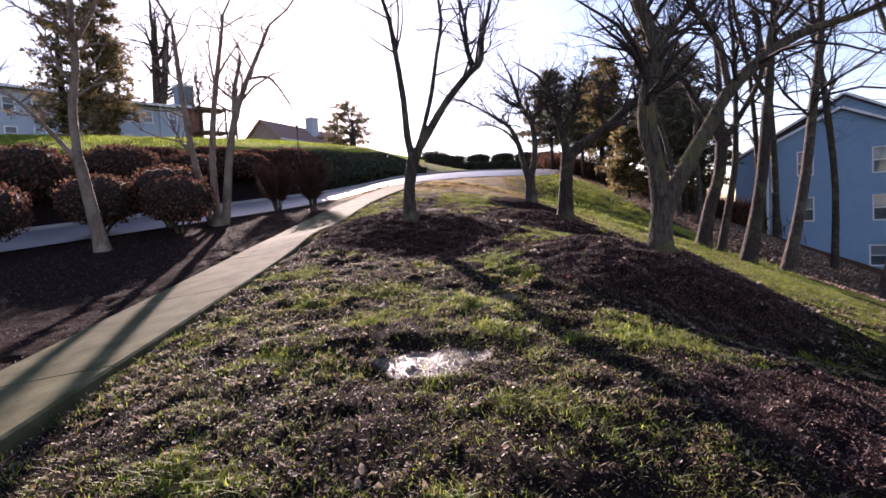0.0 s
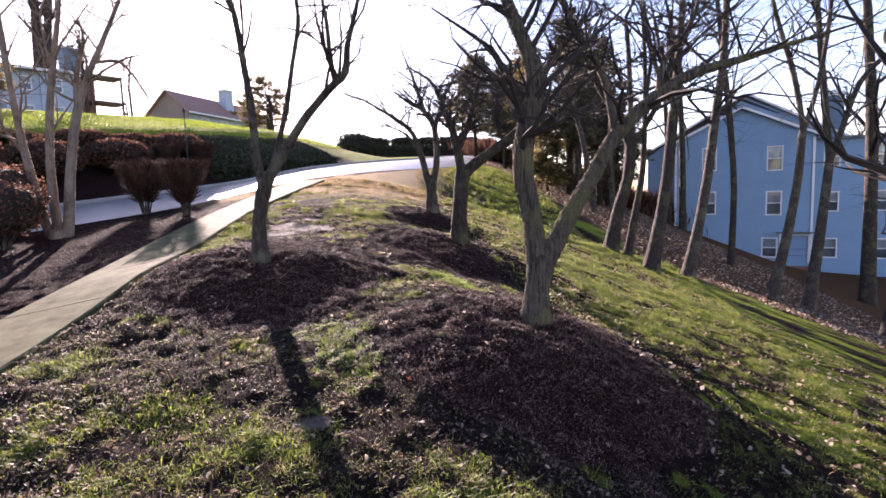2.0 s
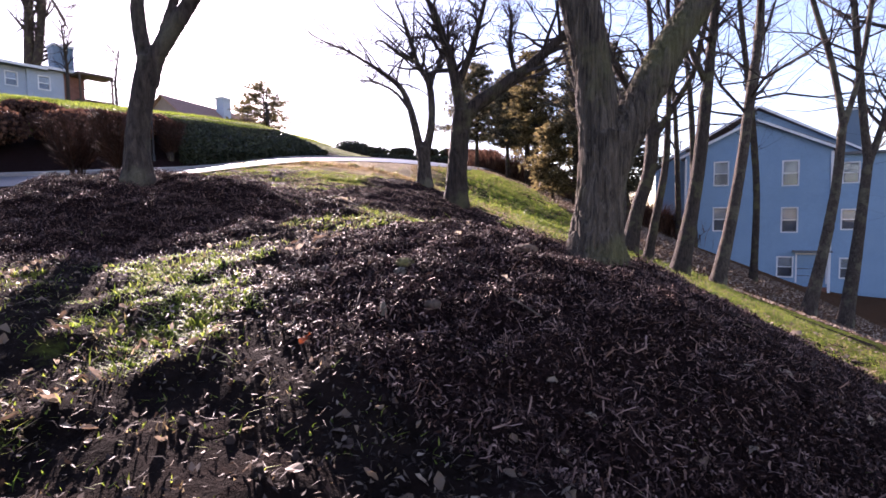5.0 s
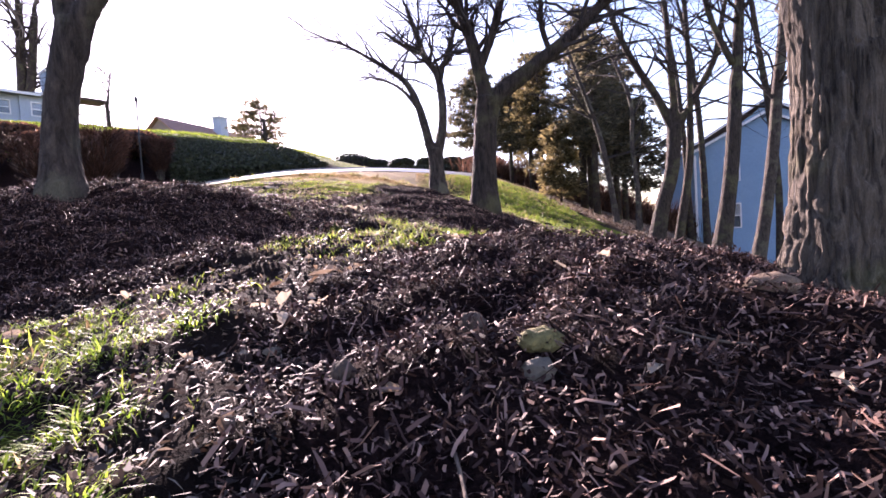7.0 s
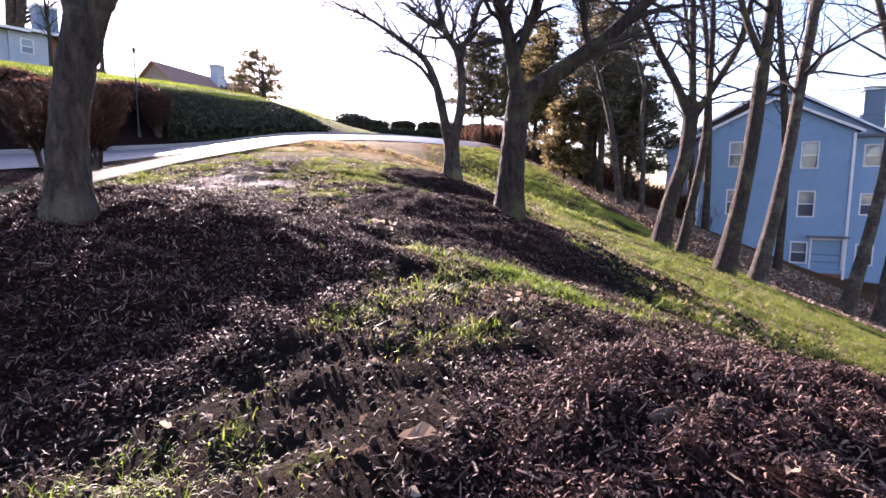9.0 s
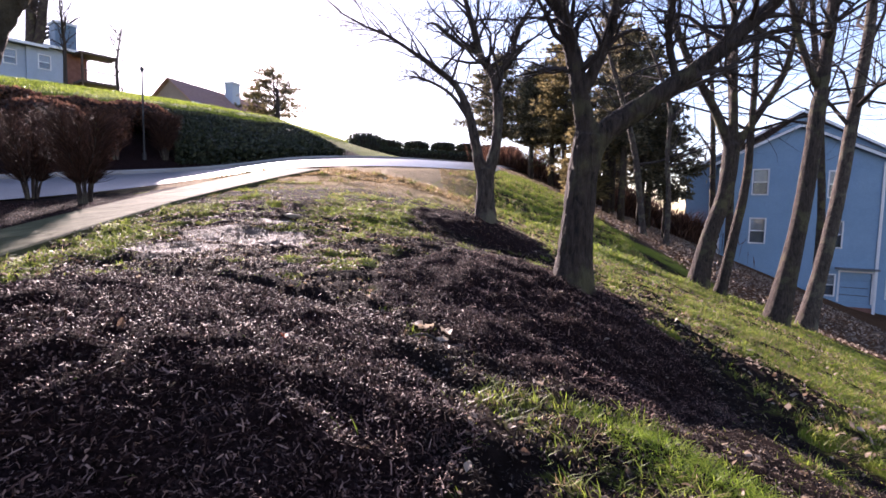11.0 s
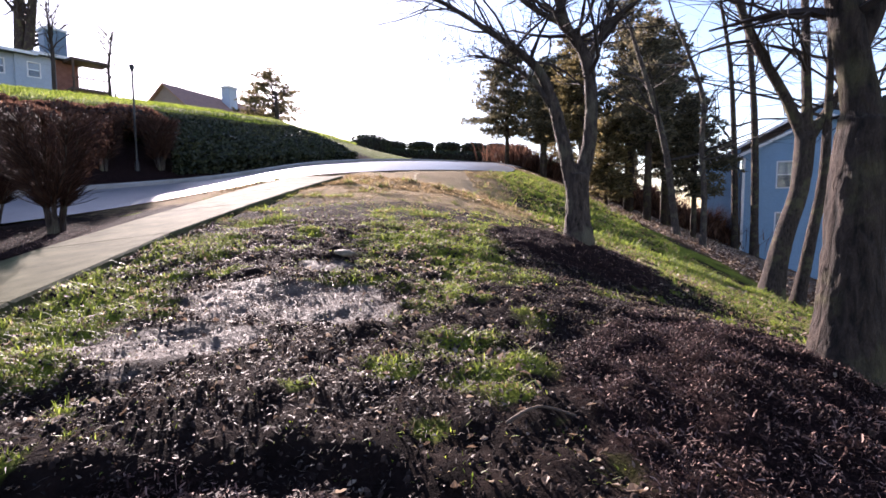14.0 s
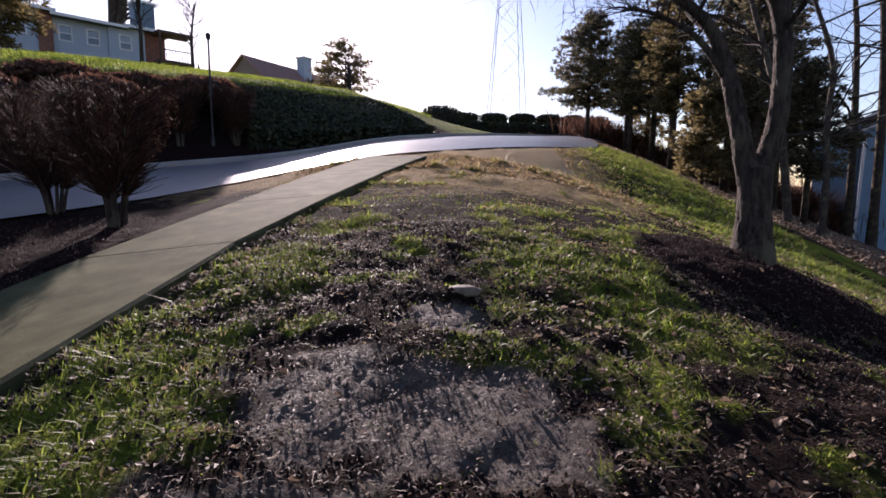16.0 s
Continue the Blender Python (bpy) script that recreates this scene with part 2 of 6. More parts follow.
class Geo:
    """Vertices and faces gathered for one mesh."""
    def __init__(self):
        self.v, self.f = [], []

    def add(self, vs, fs):
        k = len(self.v)
        self.v.extend(vs)
        self.f.extend(tuple(i + k for i in q) for q in fs)

    def box(self, x0, y0, z0, x1, y1, z1, m=None, bevel=0.0):
        if bevel:
            c = min(bevel, (x1 - x0) * 0.3, (y1 - y0) * 0.3)
            ring = [(x0 + c, y0), (x1 - c, y0), (x1, y0 + c), (x1, y1 - c), (x1 - c, y1), (x0 + c, y1), (x0, y1 - c), (x0, y0 + c)]
            vs = [(x, y, z) for z in (z0, z1) for x, y in ring]
            fs = [tuple(range(7, -1, -1)), tuple(range(8, 16))] + [(i, (i + 1) % 8, 8 + (i + 1) % 8, 8 + i) for i in range(8)]
        else:
            vs = [(x, y, z) for z in (z0, z1) for x, y in ((x0, y0), (x1, y0), (x1, y1), (x0, y1))]
            fs = [(3, 2, 1, 0), (4, 5, 6, 7), (0, 1, 5, 4), (1, 2, 6, 5), (2, 3, 7, 6), (3, 0, 4, 7)]
        if m is not None:
            vs = [tuple(m @ Vector(p)) for p in vs]
        self.add(vs, fs)

    def tube(self, pts, radii, sides=8, wobble=0.0, cap=True, seed=0):
        """A round limb along pts; wobble makes it lumpy."""
        r_ = random.Random(seed)
        n = len(pts)
        ref = Vector((1, 0, 0))
        start = len(self.v)
        for i, p in enumerate(pts):
            a, b = Vector(pts[max(i - 1, 0)]), Vector(pts[min(i + 1, n - 1)])
            d = (b - a)
            d = d.normalized() if d.length > 1e-6 else Vector((0, 0, 1))
            s = d.cross(ref)
            if s.length < 0.15:
                s = d.cross(Vector((0, 1, 0)))
            s.normalize()
            u = s.cross(d).normalized()
            for k in range(sides):
                an = 2 * math.pi * k / sides
                rr = radii[i] * (1 + wobble * r_.uniform(-1, 1))
                q = Vector(p) + (s * math.cos(an) + u * math.sin(an)) * rr
                self.v.append(tuple(q))
        for i in range(n - 1):
            for k in range(sides):
                a = start + i * sides + k
                b = start + i * sides + (k + 1) % sides
                self.f.append((a, b, b + sides, a + sides))
        if cap:
            self.f.append(tuple(start + (n - 1) * sides + k for k in range(sides)))
            self.f.append(tuple(start + k for k in reversed(range(sides))))


def mesh_of(name, geo, material, smooth=False):
    me = bpy.data.meshes.new(name)
    me.from_pydata(geo.v, [], geo.f)
    me.materials.append(material)
    if smooth:
        me.polygons.foreach_set("use_smooth", [True] * len(me.polygons))
    me.update()
    return me


def part(name, geo, material, parent=None, label="", smooth=False):
    ob = new(name, mesh_of(name, geo, material, smooth))
    if parent is not None:
        ob.parent = parent
    if label:
        tagged(ob, label)
    return ob


def thing(name, x, y, z, label, category, group="", kind="", rz=0.0):
    ob = new(name)
    ob.empty_display_size = 0.2
    ob.matrix_world = pose(x, y, z, 0, 0, rz)
    return tagged(ob, label, category, group, kind)


def smooth_line(pts, per=4):
    """Points along a smooth curve through pts (x, y, z, r)."""
    out = []
    n = len(pts)
    for i in range(n - 1):
        p0, p1, p2, p3 = (pts[max(i - 1, 0)], pts[i], pts[i + 1], pts[min(i + 2, n - 1)])
        for k in range(per):
            t = k / per
            out.append(tuple(0.5 * ((2 * b) + (c - a) * t + (2 * a - 5 * b + 4 * c - d) * t * t + (3 * b - a - 3 * c + d) * t ** 3) for a, b, c, d in zip(p0, p1, p2, p3)))
    out.append(tuple(pts[-1]))
    return out


# ---- lie of the land ----
def soft_plus(t):
    return np.log1p(np.exp(-np.abs(t))) + np.maximum(t, 0)


ROAD = [(-60.0, -34.0), (-30.0, -8.0), (-15.0, 7.5), (-9.6, 13.6), (-5.4, 19.0), (-2.4, 22.8), (0.9, 26.6), (4.1, 31.5), (7.4, 38.5), (10.3, 47.0), (13.2, 56.0), (19.0, 64.5), (32.0, 71.0), (60.0, 74.0)]
ROAD_HALF = 1.75
# The sidewalk's middle line, from near to where it meets the road.
WALK = [(-2.1, -14.0), (-1.72, 2.0), (-1.58, 6.0), (-1.32, 9.5), (-1.12, 12.2), (-1.0, 14.4), (-0.86, 16.3), (-0.52, 18.2), (-0.10, 20.3), (0.42, 22.6)]
WALK_HALF = 0.56
# Mulched rings round the trees: middle and half widths.
RINGS = [(3.6, 8.75, 1.34, 1.3), (0.98, 11.08, 1.38, 1.72), (3.25, 12.85, 1.16, 1.32), (3.7, 16.7, 0.95, 0.9), (3.95, 5.7, 1.65, 1.0)]
CUTS = [0.05, 0.07, 0.03, 0.06, 0.06]          # how deep the spade cut is behind each ring
MOUNDS = [(1.5, 9.72, -0.07, 0.8, 0.4, 1.0), (3.7, 9.2, 0.34, 1.5, 1.5, 1.3), (3.95, 7.6, -0.20, 1.05, 0.55, 1.0), (4.05, 12.1, -0.12, 0.8, 0.42, 1.0), (3.9, 15.6, -0.13, 0.85, 0.5, 1.0), (0.84, 11.42, 0.27, 1.35, 1.05, 1.0), (3.75, 13.5, 0.17, 1.35, 1.2, 1.0), (3.85, 17.0, 0.17, 1.1, 0.95, 1.0), (2.6, 5.7, 0.10, 1.2, 0.95, 1.0)]


def road_offset(x, y):
    """How far left of the road's middle line a place lies (negative: right of it)."""
    best = np.full(np.shape(x), 1e9)
    side = np.zeros(np.shape(x))
    for (ax, ay), (bx, by) in zip(ROAD[:-1], ROAD[1:]):
        dx, dy = bx - ax, by - ay
        t = np.clip(((x - ax) * dx + (y - ay) * dy) / (dx * dx + dy * dy), 0, 1)
        d = np.hypot(x - ax - t * dx, y - ay - t * dy)
        s = np.sign(dx * (y - ay) - dy * (x - ax))
        side = np.where(d < best, s, side)
        best = np.minimum(best, d)
    return best * side


def land(x, y):
    x, y = np.asarray(x, float), np.asarray(y, float)
    q = np.clip(y, -12.0, 80.0)
    ease = np.clip(q - 24.0, 0, 12.0)
    z = 0.6075 + 0.138 * np.minimum(q, 24.0) + 0.138 * ease - 0.00217 * ease ** 2 + 0.086 * np.maximum(q - 36.0, 0)
    edge = 2.7 + 0.36 * np.maximum(0, np.minimum(y, 90) - 24)
    z = z - 0.345 * 0.8 * (soft_plus((x - edge) / 0.8) - soft_plus((x - edge - 30) / 0.8))
    z = z - 0.19 * 0.5 * (soft_plus((-0.35 - x) / 0.5) - soft_plus((-2.3 - x) / 0.5))
    for mx, my, h, rx, ry, flat in MOUNDS:
        z = z + h * np.exp(-(((x - mx) / rx) ** 2 + ((y - my) / ry) ** 2) ** flat)
    d = road_offset(x, y) - ROAD_HALF - 0.6
    bank = 0.38 * np.clip(d, 0, 6.0) + 0.13 * np.clip(d - 6.0, 0, 9.0) + 0.09 * np.clip(d - 15.0, 0, 26.0)
    z = z + bank * np.interp(y + x, [-60, 0, 34, 50], [0.6, 1, 1, 0])
    return z


def land_at(x, y):
    return float(land(x, y))


def grain(x, y, s, k):
    """Smooth random relief between -1 and 1, with lumps about 1 / s wide."""
    x, y = np.asarray(x, float) * s + 17.3 * k, np.asarray(y, float) * s - 9.1 * k
    ix, iy = np.floor(x), np.floor(y)
    fx, fy = x - ix, y - iy
    fx, fy = fx * fx * (3 - 2 * fx), fy * fy * (3 - 2 * fy)

    def corner(i, j):
        v = np.sin(i * 127.1 + j * 311.7 + k * 74.7) * 43758.5453
        return (v - np.floor(v)) * 2 - 1
    return (corner(ix, iy) * (1 - fx) + corner(ix + 1, iy) * fx) * (1 - fy) + (corner(ix, iy + 1) * (1 - fx) + corner(ix + 1, iy + 1) * fx) * fy


def clods(x, y):
    """The uneven skin of the lawn: dips, tussocks and crumbs, near the path of feet."""
    near = np.clip((x + 4) / 2, 0, 1) * np.clip((13 - x) / 3, 0, 1) * np.clip((30 - y) / 6, 0, 1) * np.clip((y - 2) / 2, 0, 1)
    fine = np.clip((18.5 - y) / 3, 0, 1)
    cut = np.zeros(np.shape(x))
    for (cx, cy, rx, ry), deep in zip(RINGS, CUTS):
        d = np.hypot((x - cx) / rx, (y - cy) / ry) + 0.05 * grain(x, y, 2.5, 15.0)
        cut = np.maximum(cut, deep * np.exp(-((d - 0.97) / 0.085) ** 2) * np.clip((y - cy - 0.55 * ry) / 0.4, 0, 1))
    return near * (-cut + 0.026 * grain(x, y, 1.9, 1.0) + 0.017 * grain(x, y, 5.3, 2.0) + fine * (0.018 * grain(x, y, 9.3, 3.0) + 0.014 * np.abs(grain(x, y, 15.0, 4.0)) + mulch_mask(x, y) * (0.020 * grain(x, y, 6.7, 5.0) + 0.022 * grain(x, y, 10.5, 16.0))))


PATCHES = [(-0.07, 13.97, 0.5), (-0.27, 14.87, 0.45), (0.0, 15.76, 0.5), (1.4, 14.8, 0.3), (1.85, 16.0, 0.5), (2.32, 15.3, 0.5), (1.95, 13.2, 0.2), (1.52, 13.4, 0.12), (0.42, 16.9, 0.4),
           (2.9, 11.2, 0.24), (3.1, 11.0, 0.3), (3.3, 10.75, 0.3), (3.45, 10.5, 0.24), (2.7, 11.3, 0.2), (2.4, 10.6, 0.2), (2.15, 10.1, 0.2), (2.4, 9.95, 0.18), (2.3, 10.4, 0.25), (2.6, 10.7, 0.25), (1.80, 9.16, 0.12), (2.04, 9.12, 0.10), (2.16, 9.36, 0.09), (1.97, 9.48, 0.09), (2.26, 10.33, 0.22), (1.63, 9.60, 0.13), (1.98, 8.62, 0.06), (2.1, 9.45, 0.07), (2.66, 6.85, 0.45),
           (0.2, 7.9, 0.3), (1.76, 5.8, 0.25), (0.86, 7.97, 0.3), (0.67, 7.2, 0.2), (1.56, 7.6, 0.35), (0.16, 9.9, 0.45), (-0.3, 8.9, 0.35), (-0.2, 12.6, 0.4), (0.23, 13.7, 0.3), (2.1, 13.4, 0.12), (2.02, 12.95, 0.11), (2.17, 12.65, 0.12), (2.24, 12.35, 0.1), (1.6, 12.9, 0.07), (-0.45, 15.0, 0.35), (0.2, 5.4, 0.3), (1.6, 7.0, 0.3)]


def turf_mask(x, y):
    """Where grass is thick: named patches, the slope to the right, and scattered tussocks."""
    best = np.zeros(np.shape(x))
    for cx, cy, r in PATCHES:
        best = np.maximum(best, np.clip(1.5 - np.hypot(x - cx, y - cy) / r, 0, 1))
    best = best * np.clip(0.75 + 0.9 * grain(x, y, 6.0, 6.0), 0, 1)
    speck = np.clip((grain(x, y, 3.4, 7.0) + 0.6 * grain(x, y, 8.0, 8.0) - 0.62) * 2.2, 0, 1)
    slope = np.clip((x - 4.3 - 0.06 * np.abs(y - 12)) / 2.8, 0, 1) ** 0.7 * np.clip(0.48 + 0.55 * grain(x, y, 1.3, 9.0) + 0.45 * grain(x, y, 5.0, 14.0), 0.05, 1)
    bank = (road_offset(x, y) > ROAD_HALF) * 0.85
    wx = np.interp(y, [q[1] for q in WALK], [q[0] for q in WALK]) + WALK_HALF
    strip = np.clip(1.5 - np.abs(x - wx - 0.34) / 0.34, 0, 1) * np.clip((y - 12.4) / 0.6, 0, 1) * np.clip((19.0 - y) / 2, 0, 1) * np.clip(0.55 + 0.75 * grain(x, y, 3.1, 41.0) + 0.35 * grain(x, y, 8.5, 46.0), 0, 1)
    field = np.clip((x - 1.2) / 0.5, 0, 1) * np.clip((3.0 - x) / 0.5 + 0.6 * (y - 15.6), 0, 1) * np.clip((3.9 - x) / 0.5, 0, 1) * np.clip((y - 13.2) / 0.7, 0, 1) * np.clip((19.0 - y) / 2, 0, 1) * np.clip(0.30 + 0.8 * grain(x, y, 2.3, 42.0) + 0.6 * grain(x, y, 6.5, 43.0), 0, 1)
    front = 0.5 * np.clip((10.0 - y) / 0.8, 0, 1) * np.clip((2.6 - x) / 0.5, 0, 1) * np.clip((-1.9 - x) / -0.4, 0, 1) * np.clip(0.08 + 0.85 * grain(x, y, 2.1, 44.0) + 0.55 * grain(x, y, 7.0, 45.0), 0, 1)
    return np.maximum.reduce([best, speck, slope, bank, strip, field, front])


def graded(lo, fine_lo, fine_hi, hi, step, grow=1.13):
    mid = list(np.arange(fine_lo, fine_hi, step))
    left, right, s = [], [], step
    p = fine_lo
    while p > lo:
        s = min(s * grow, 60)
        p -= s
        left.append(p)
    s, p = step, mid[-1]
    while p < hi:
        s = min(s * grow, 60)
        p += s
        right.append(p)
    return np.array(left[::-1] + mid + right)


def mulch_mask(x, y):
    """1 inside the mulched rings round the ornamental trees."""
    best = np.zeros(np.shape(x))
    for cx, cy, rx, ry in RINGS:
        d = np.hypot((x - cx) / rx, (y - cy) / ry)
        best = np.maximum(best, np.clip((1.12 - d) * 3.2, 0, 1))
    wx = np.interp(y, [q[1] for q in WALK], [q[0] for q in WALK])
    bed = np.clip((wx - WALK_HALF + 0.1 - x) * 6, 0, 1) * np.clip((18.5 - y) / 0.5, 0, 1) * (road_offset(x, y) < 0)
    ro = road_offset(x, y)
    foot = np.clip((ROAD_HALF + 4.0 - ro) * 2, 0, 1) * (ro > ROAD_HALF) * np.clip((34 - y) / 2, 0, 1)
    return np.maximum.reduce([best, bed, foot])


def mud_mask(x, y):
    pools = [(1.12, 6.47, 0.26, 0.18), (1.38, 6.5, 0.12, 0.09), (1.75, 7.75, 0.10, 0.06), (0.9, 14.3, 0.52, 0.34), (1.2, 15.05, 0.27, 0.2), (0.6, 13.75, 0.33, 0.24), (1.4, 14.1, 0.2, 0.2), (0.3, 4.9, 0.4, 0.25)]
    best = np.zeros(np.shape(x))
    for cx, cy, rx, ry in pools:
        best = np.maximum(best, np.clip((1.35 - np.hypot((x - cx) / rx, (y - cy) / ry) + 0.45 * grain(x, y, 4.5, 12.0) + 0.3 * grain(x, y, 11.0, 13.0)) * 1.5, 0, 1))
    return best


def dry_mask(x, y):
    far = np.clip((y - 17.5 - 0.25 * np.abs(x - 1.0)) / 3.0, 0, 1) * np.clip((5.2 + (y - 20) * 0.18 - x) / 1.5, 0, 1)
    return far * np.clip((road_offset(x, y) < ROAD_HALF + 0.6) * 1.0, 0, 1)


def litter_mask(x, y):
    return np.clip((x - 12.6 - np.maximum(0, 24 - y) * 0.8 + np.maximum(0, y - 30) * 0.12) / 3.0, 0, 1) * np.clip((y - 12) / 6, 0, 1)


def build_ground():
    xs = graded(-700, -1.3, 6.0, 700, 0.04, 1.075)
    ys = graded(-120, 4.6, 16.6, 900, 0.042, 1.065)
    X, Y = np.meshgrid(xs, ys)
    Z = land(X, Y)
    small = clods(X, Y)
    ro = road_offset(X, Y)
    on_road = np.clip((ROAD_HALF - 0.02 - np.abs(ro)) / 0.3, 0, 1)
    wx = np.interp(Y, [q[1] for q in WALK], [q[0] for q in WALK])
    on_walk = np.clip((WALK_HALF + 0.11 - np.abs(X - wx)) / 0.08, 0, 1) * (Y > WALK[0][1]) * (Y < WALK[-1][1])
    mud = mud_mask(X, Y)
    Z = Z + small * (1 - 0.3 * mud) * (1 - on_walk) - 0.10 * on_road - 0.08 * on_walk - 0.02 * mud + np.clip(Y - 7.35, 0.6, 1) * mud * (0.012 * grain(X, Y, 13.0, 30.0) + 0.010 * np.abs(grain(X, Y, 24.0, 31.0)))
    nx, ny = len(xs), len(ys)
    me = bpy.data.meshes.new("ground")
    me.vertices.add(nx * ny)
    me.vertices.foreach_set("co", np.stack([X, Y, Z], -1).reshape(-1).astype(np.float32))
    i = np.arange((ny - 1) * (nx - 1))
    r, c = i // (nx - 1), i % (nx - 1)
    a = r * nx + c
    quads = np.stack([a, a + 1, a + 1 + nx, a + nx], -1)
    me.loops.add(quads.size)
    me.loops.foreach_set("vertex_index", quads.reshape(-1).astype(np.int32))
    me.polygons.add(len(quads))
    me.polygons.foreach_set("loop_start", (np.arange(len(quads)) * 4).astype(np.int32))
    me.polygons.foreach_set("use_smooth", np.ones(len(quads), bool))
    me.update(calc_edges=True)
    for key, values in (("mulch", mulch_mask(X, Y)), ("mud", mud), ("turf", turf_mask(X, Y) * (1 - 0.6 * np.clip((4.4 - X) / 0.8, 0, 1) * np.clip((13.5 - Y) / 2.5, 0, 1))), ("wet", np.clip((8.0 - Y), 0, 1)), ("dry", dry_mask(X, Y)), ("litter", litter_mask(X, Y))):
        at = me.attributes.new(key, 'FLOAT', 'POINT')
        at.data.foreach_set("value", values.reshape(-1).astype(np.float32))
    me.materials.append(GROUND)
    return tagged(new("ground", me), "sloping winter lawn with bare soil and mulch", "ground", kind="structure")


ground = build_ground()


def build_road():
    line = smooth_line([(x, y, 0, 0) for x, y in ROAD[2:]], 10)
    geo, kerbs = Geo(), []
    rows = []
    for i, p in enumerate(line):
        a, b = line[max(i - 1, 0)], line[min(i + 1, len(line) - 1)]
        d = Vector((b[0] - a[0], b[1] - a[1])).normalized()
        nrm = Vector((-d.y, d.x))
        rows.append((p, nrm))
        for k in range(7):
            o = ROAD_HALF * (1 - k / 3)
            x, y = p[0] + nrm.x * o, p[1] + nrm.y * o
            geo.v.append((x, y, land_at(x, y) + 0.02 + 0.03 * (1 - (o / ROAD_HALF) ** 2)))
    for i in range(len(line) - 1):
        for k in range(6):
            a = i * 7 + k
            geo.f.append((a, a + 1, a + 8, a + 7))
    tagged(part("road", geo, ASPHALT, smooth=True), "grey asphalt lane shining in low sun", "road", kind="structure")
    for side in (1, -1):
        g = Geo()
        for p, nrm in rows:
            z = land_at(p[0] + nrm.x * side * ROAD_HALF, p[1] + nrm.y * side * ROAD_HALF)
            for o, h in ((0.0, -0.1), (0.0, 0.10), (0.03, 0.125), (0.15, 0.125), (0.16, -0.1)):
                w = side * (ROAD_HALF + o)
                g.v.append((p[0] + nrm.x * w, p[1] + nrm.y * w, z + h))
        for i in range(len(rows) - 1):
            for k in range(4):
                a = i * 5 + k
                q = (a, a + 1, a + 6, a + 5)
                g.f.append(q if side > 0 else q[::-1])
        if side > 0:
            tagged(part("kerb", g, KERB), "pale concrete kerb along the lane", "kerb", kind="structure")


build_road()


# ---- sidewalk, slab by slab ----
def build_walk():
    walk_ob = tagged(new("sidewalk"), "worn concrete sidewalk of poured slabs", "sidewalk", kind="structure")
    cuts = [-14.0, -12.1, -10.2, -8.3, -6.4, -4.5, -2.6, -0.7, 1.2, 3.05, 4.9, 6.8, 8.7, 10.6, 12.5, 14.4, 16.3, 18.2, 20.1, 22.0, 22.6]
    for y0, y1 in zip(cuts[:-1], cuts[1:]):
        g = Geo()
        n = 5
        for i in range(n + 1):
            y = y0 + 0.008 + (y1 - y0 - 0.016) * i / n
            cx = np.interp(y, [q[1] for q in WALK], [q[0] for q in WALK])
            zl, zr = land_at(cx - WALK_HALF, y), land_at(cx + WALK_HALF, y)
            for o, h in ((-WALK_HALF, -0.12), (-WALK_HALF, 0.03), (-WALK_HALF + 0.02, 0.045), (WALK_HALF - 0.02, 0.045), (WALK_HALF, 0.03), (WALK_HALF, -0.12)):
                t = (o + WALK_HALF) / (2 * WALK_HALF)
                g.v.append((float(cx) + o, y, zl * (1 - t) + zr * t + h))
        for i in range(n):
            for k in range(5):
                a = i * 6 + k
                g.f.append((a, a + 1, a + 7, a + 6)[::-1])
        g.f.append(tuple(range(6)))
        g.f.append(tuple(n * 6 + k for k in reversed(range(6))))
        part("slab", g, CONCRETE, walk_ob)


build_walk()


# ---- bare trees ----
def twig_spray(g, p, d, r, length, level, rnd, sides=4):
    """A crooked branch that throws off smaller ones."""
    n = 4 if level else 3
    pts, radii = [Vector(p)], [r]
    d = Vector(d).normalized()
    for i in range(n):
        d = (d + Vector((rnd.uniform(-1, 1), rnd.uniform(-1, 1), rnd.uniform(-0.75, 0.85))) * 0.40).normalized()
        pts.append(pts[-1] + d * (length / n))
        radii.append(r * (1 - (i + 1) / n * 0.8))
    g.tube([tuple(q) for q in pts], radii, sides if level else 3, 0, False)
    if level > 0:
        for k in range(rnd.randint(3, 5)):
            i = rnd.randint(1, n)
            side = Vector((rnd.uniform(-1, 1), rnd.uniform(-1, 1), rnd.uniform(-0.6, 0.7)))
            twig_spray(g, pts[i], d * 0.6 + side * 0.9, max(radii[i] * 0.6, 0.003), length * rnd.uniform(0.45, 0.75), level - 1, rnd, sides)


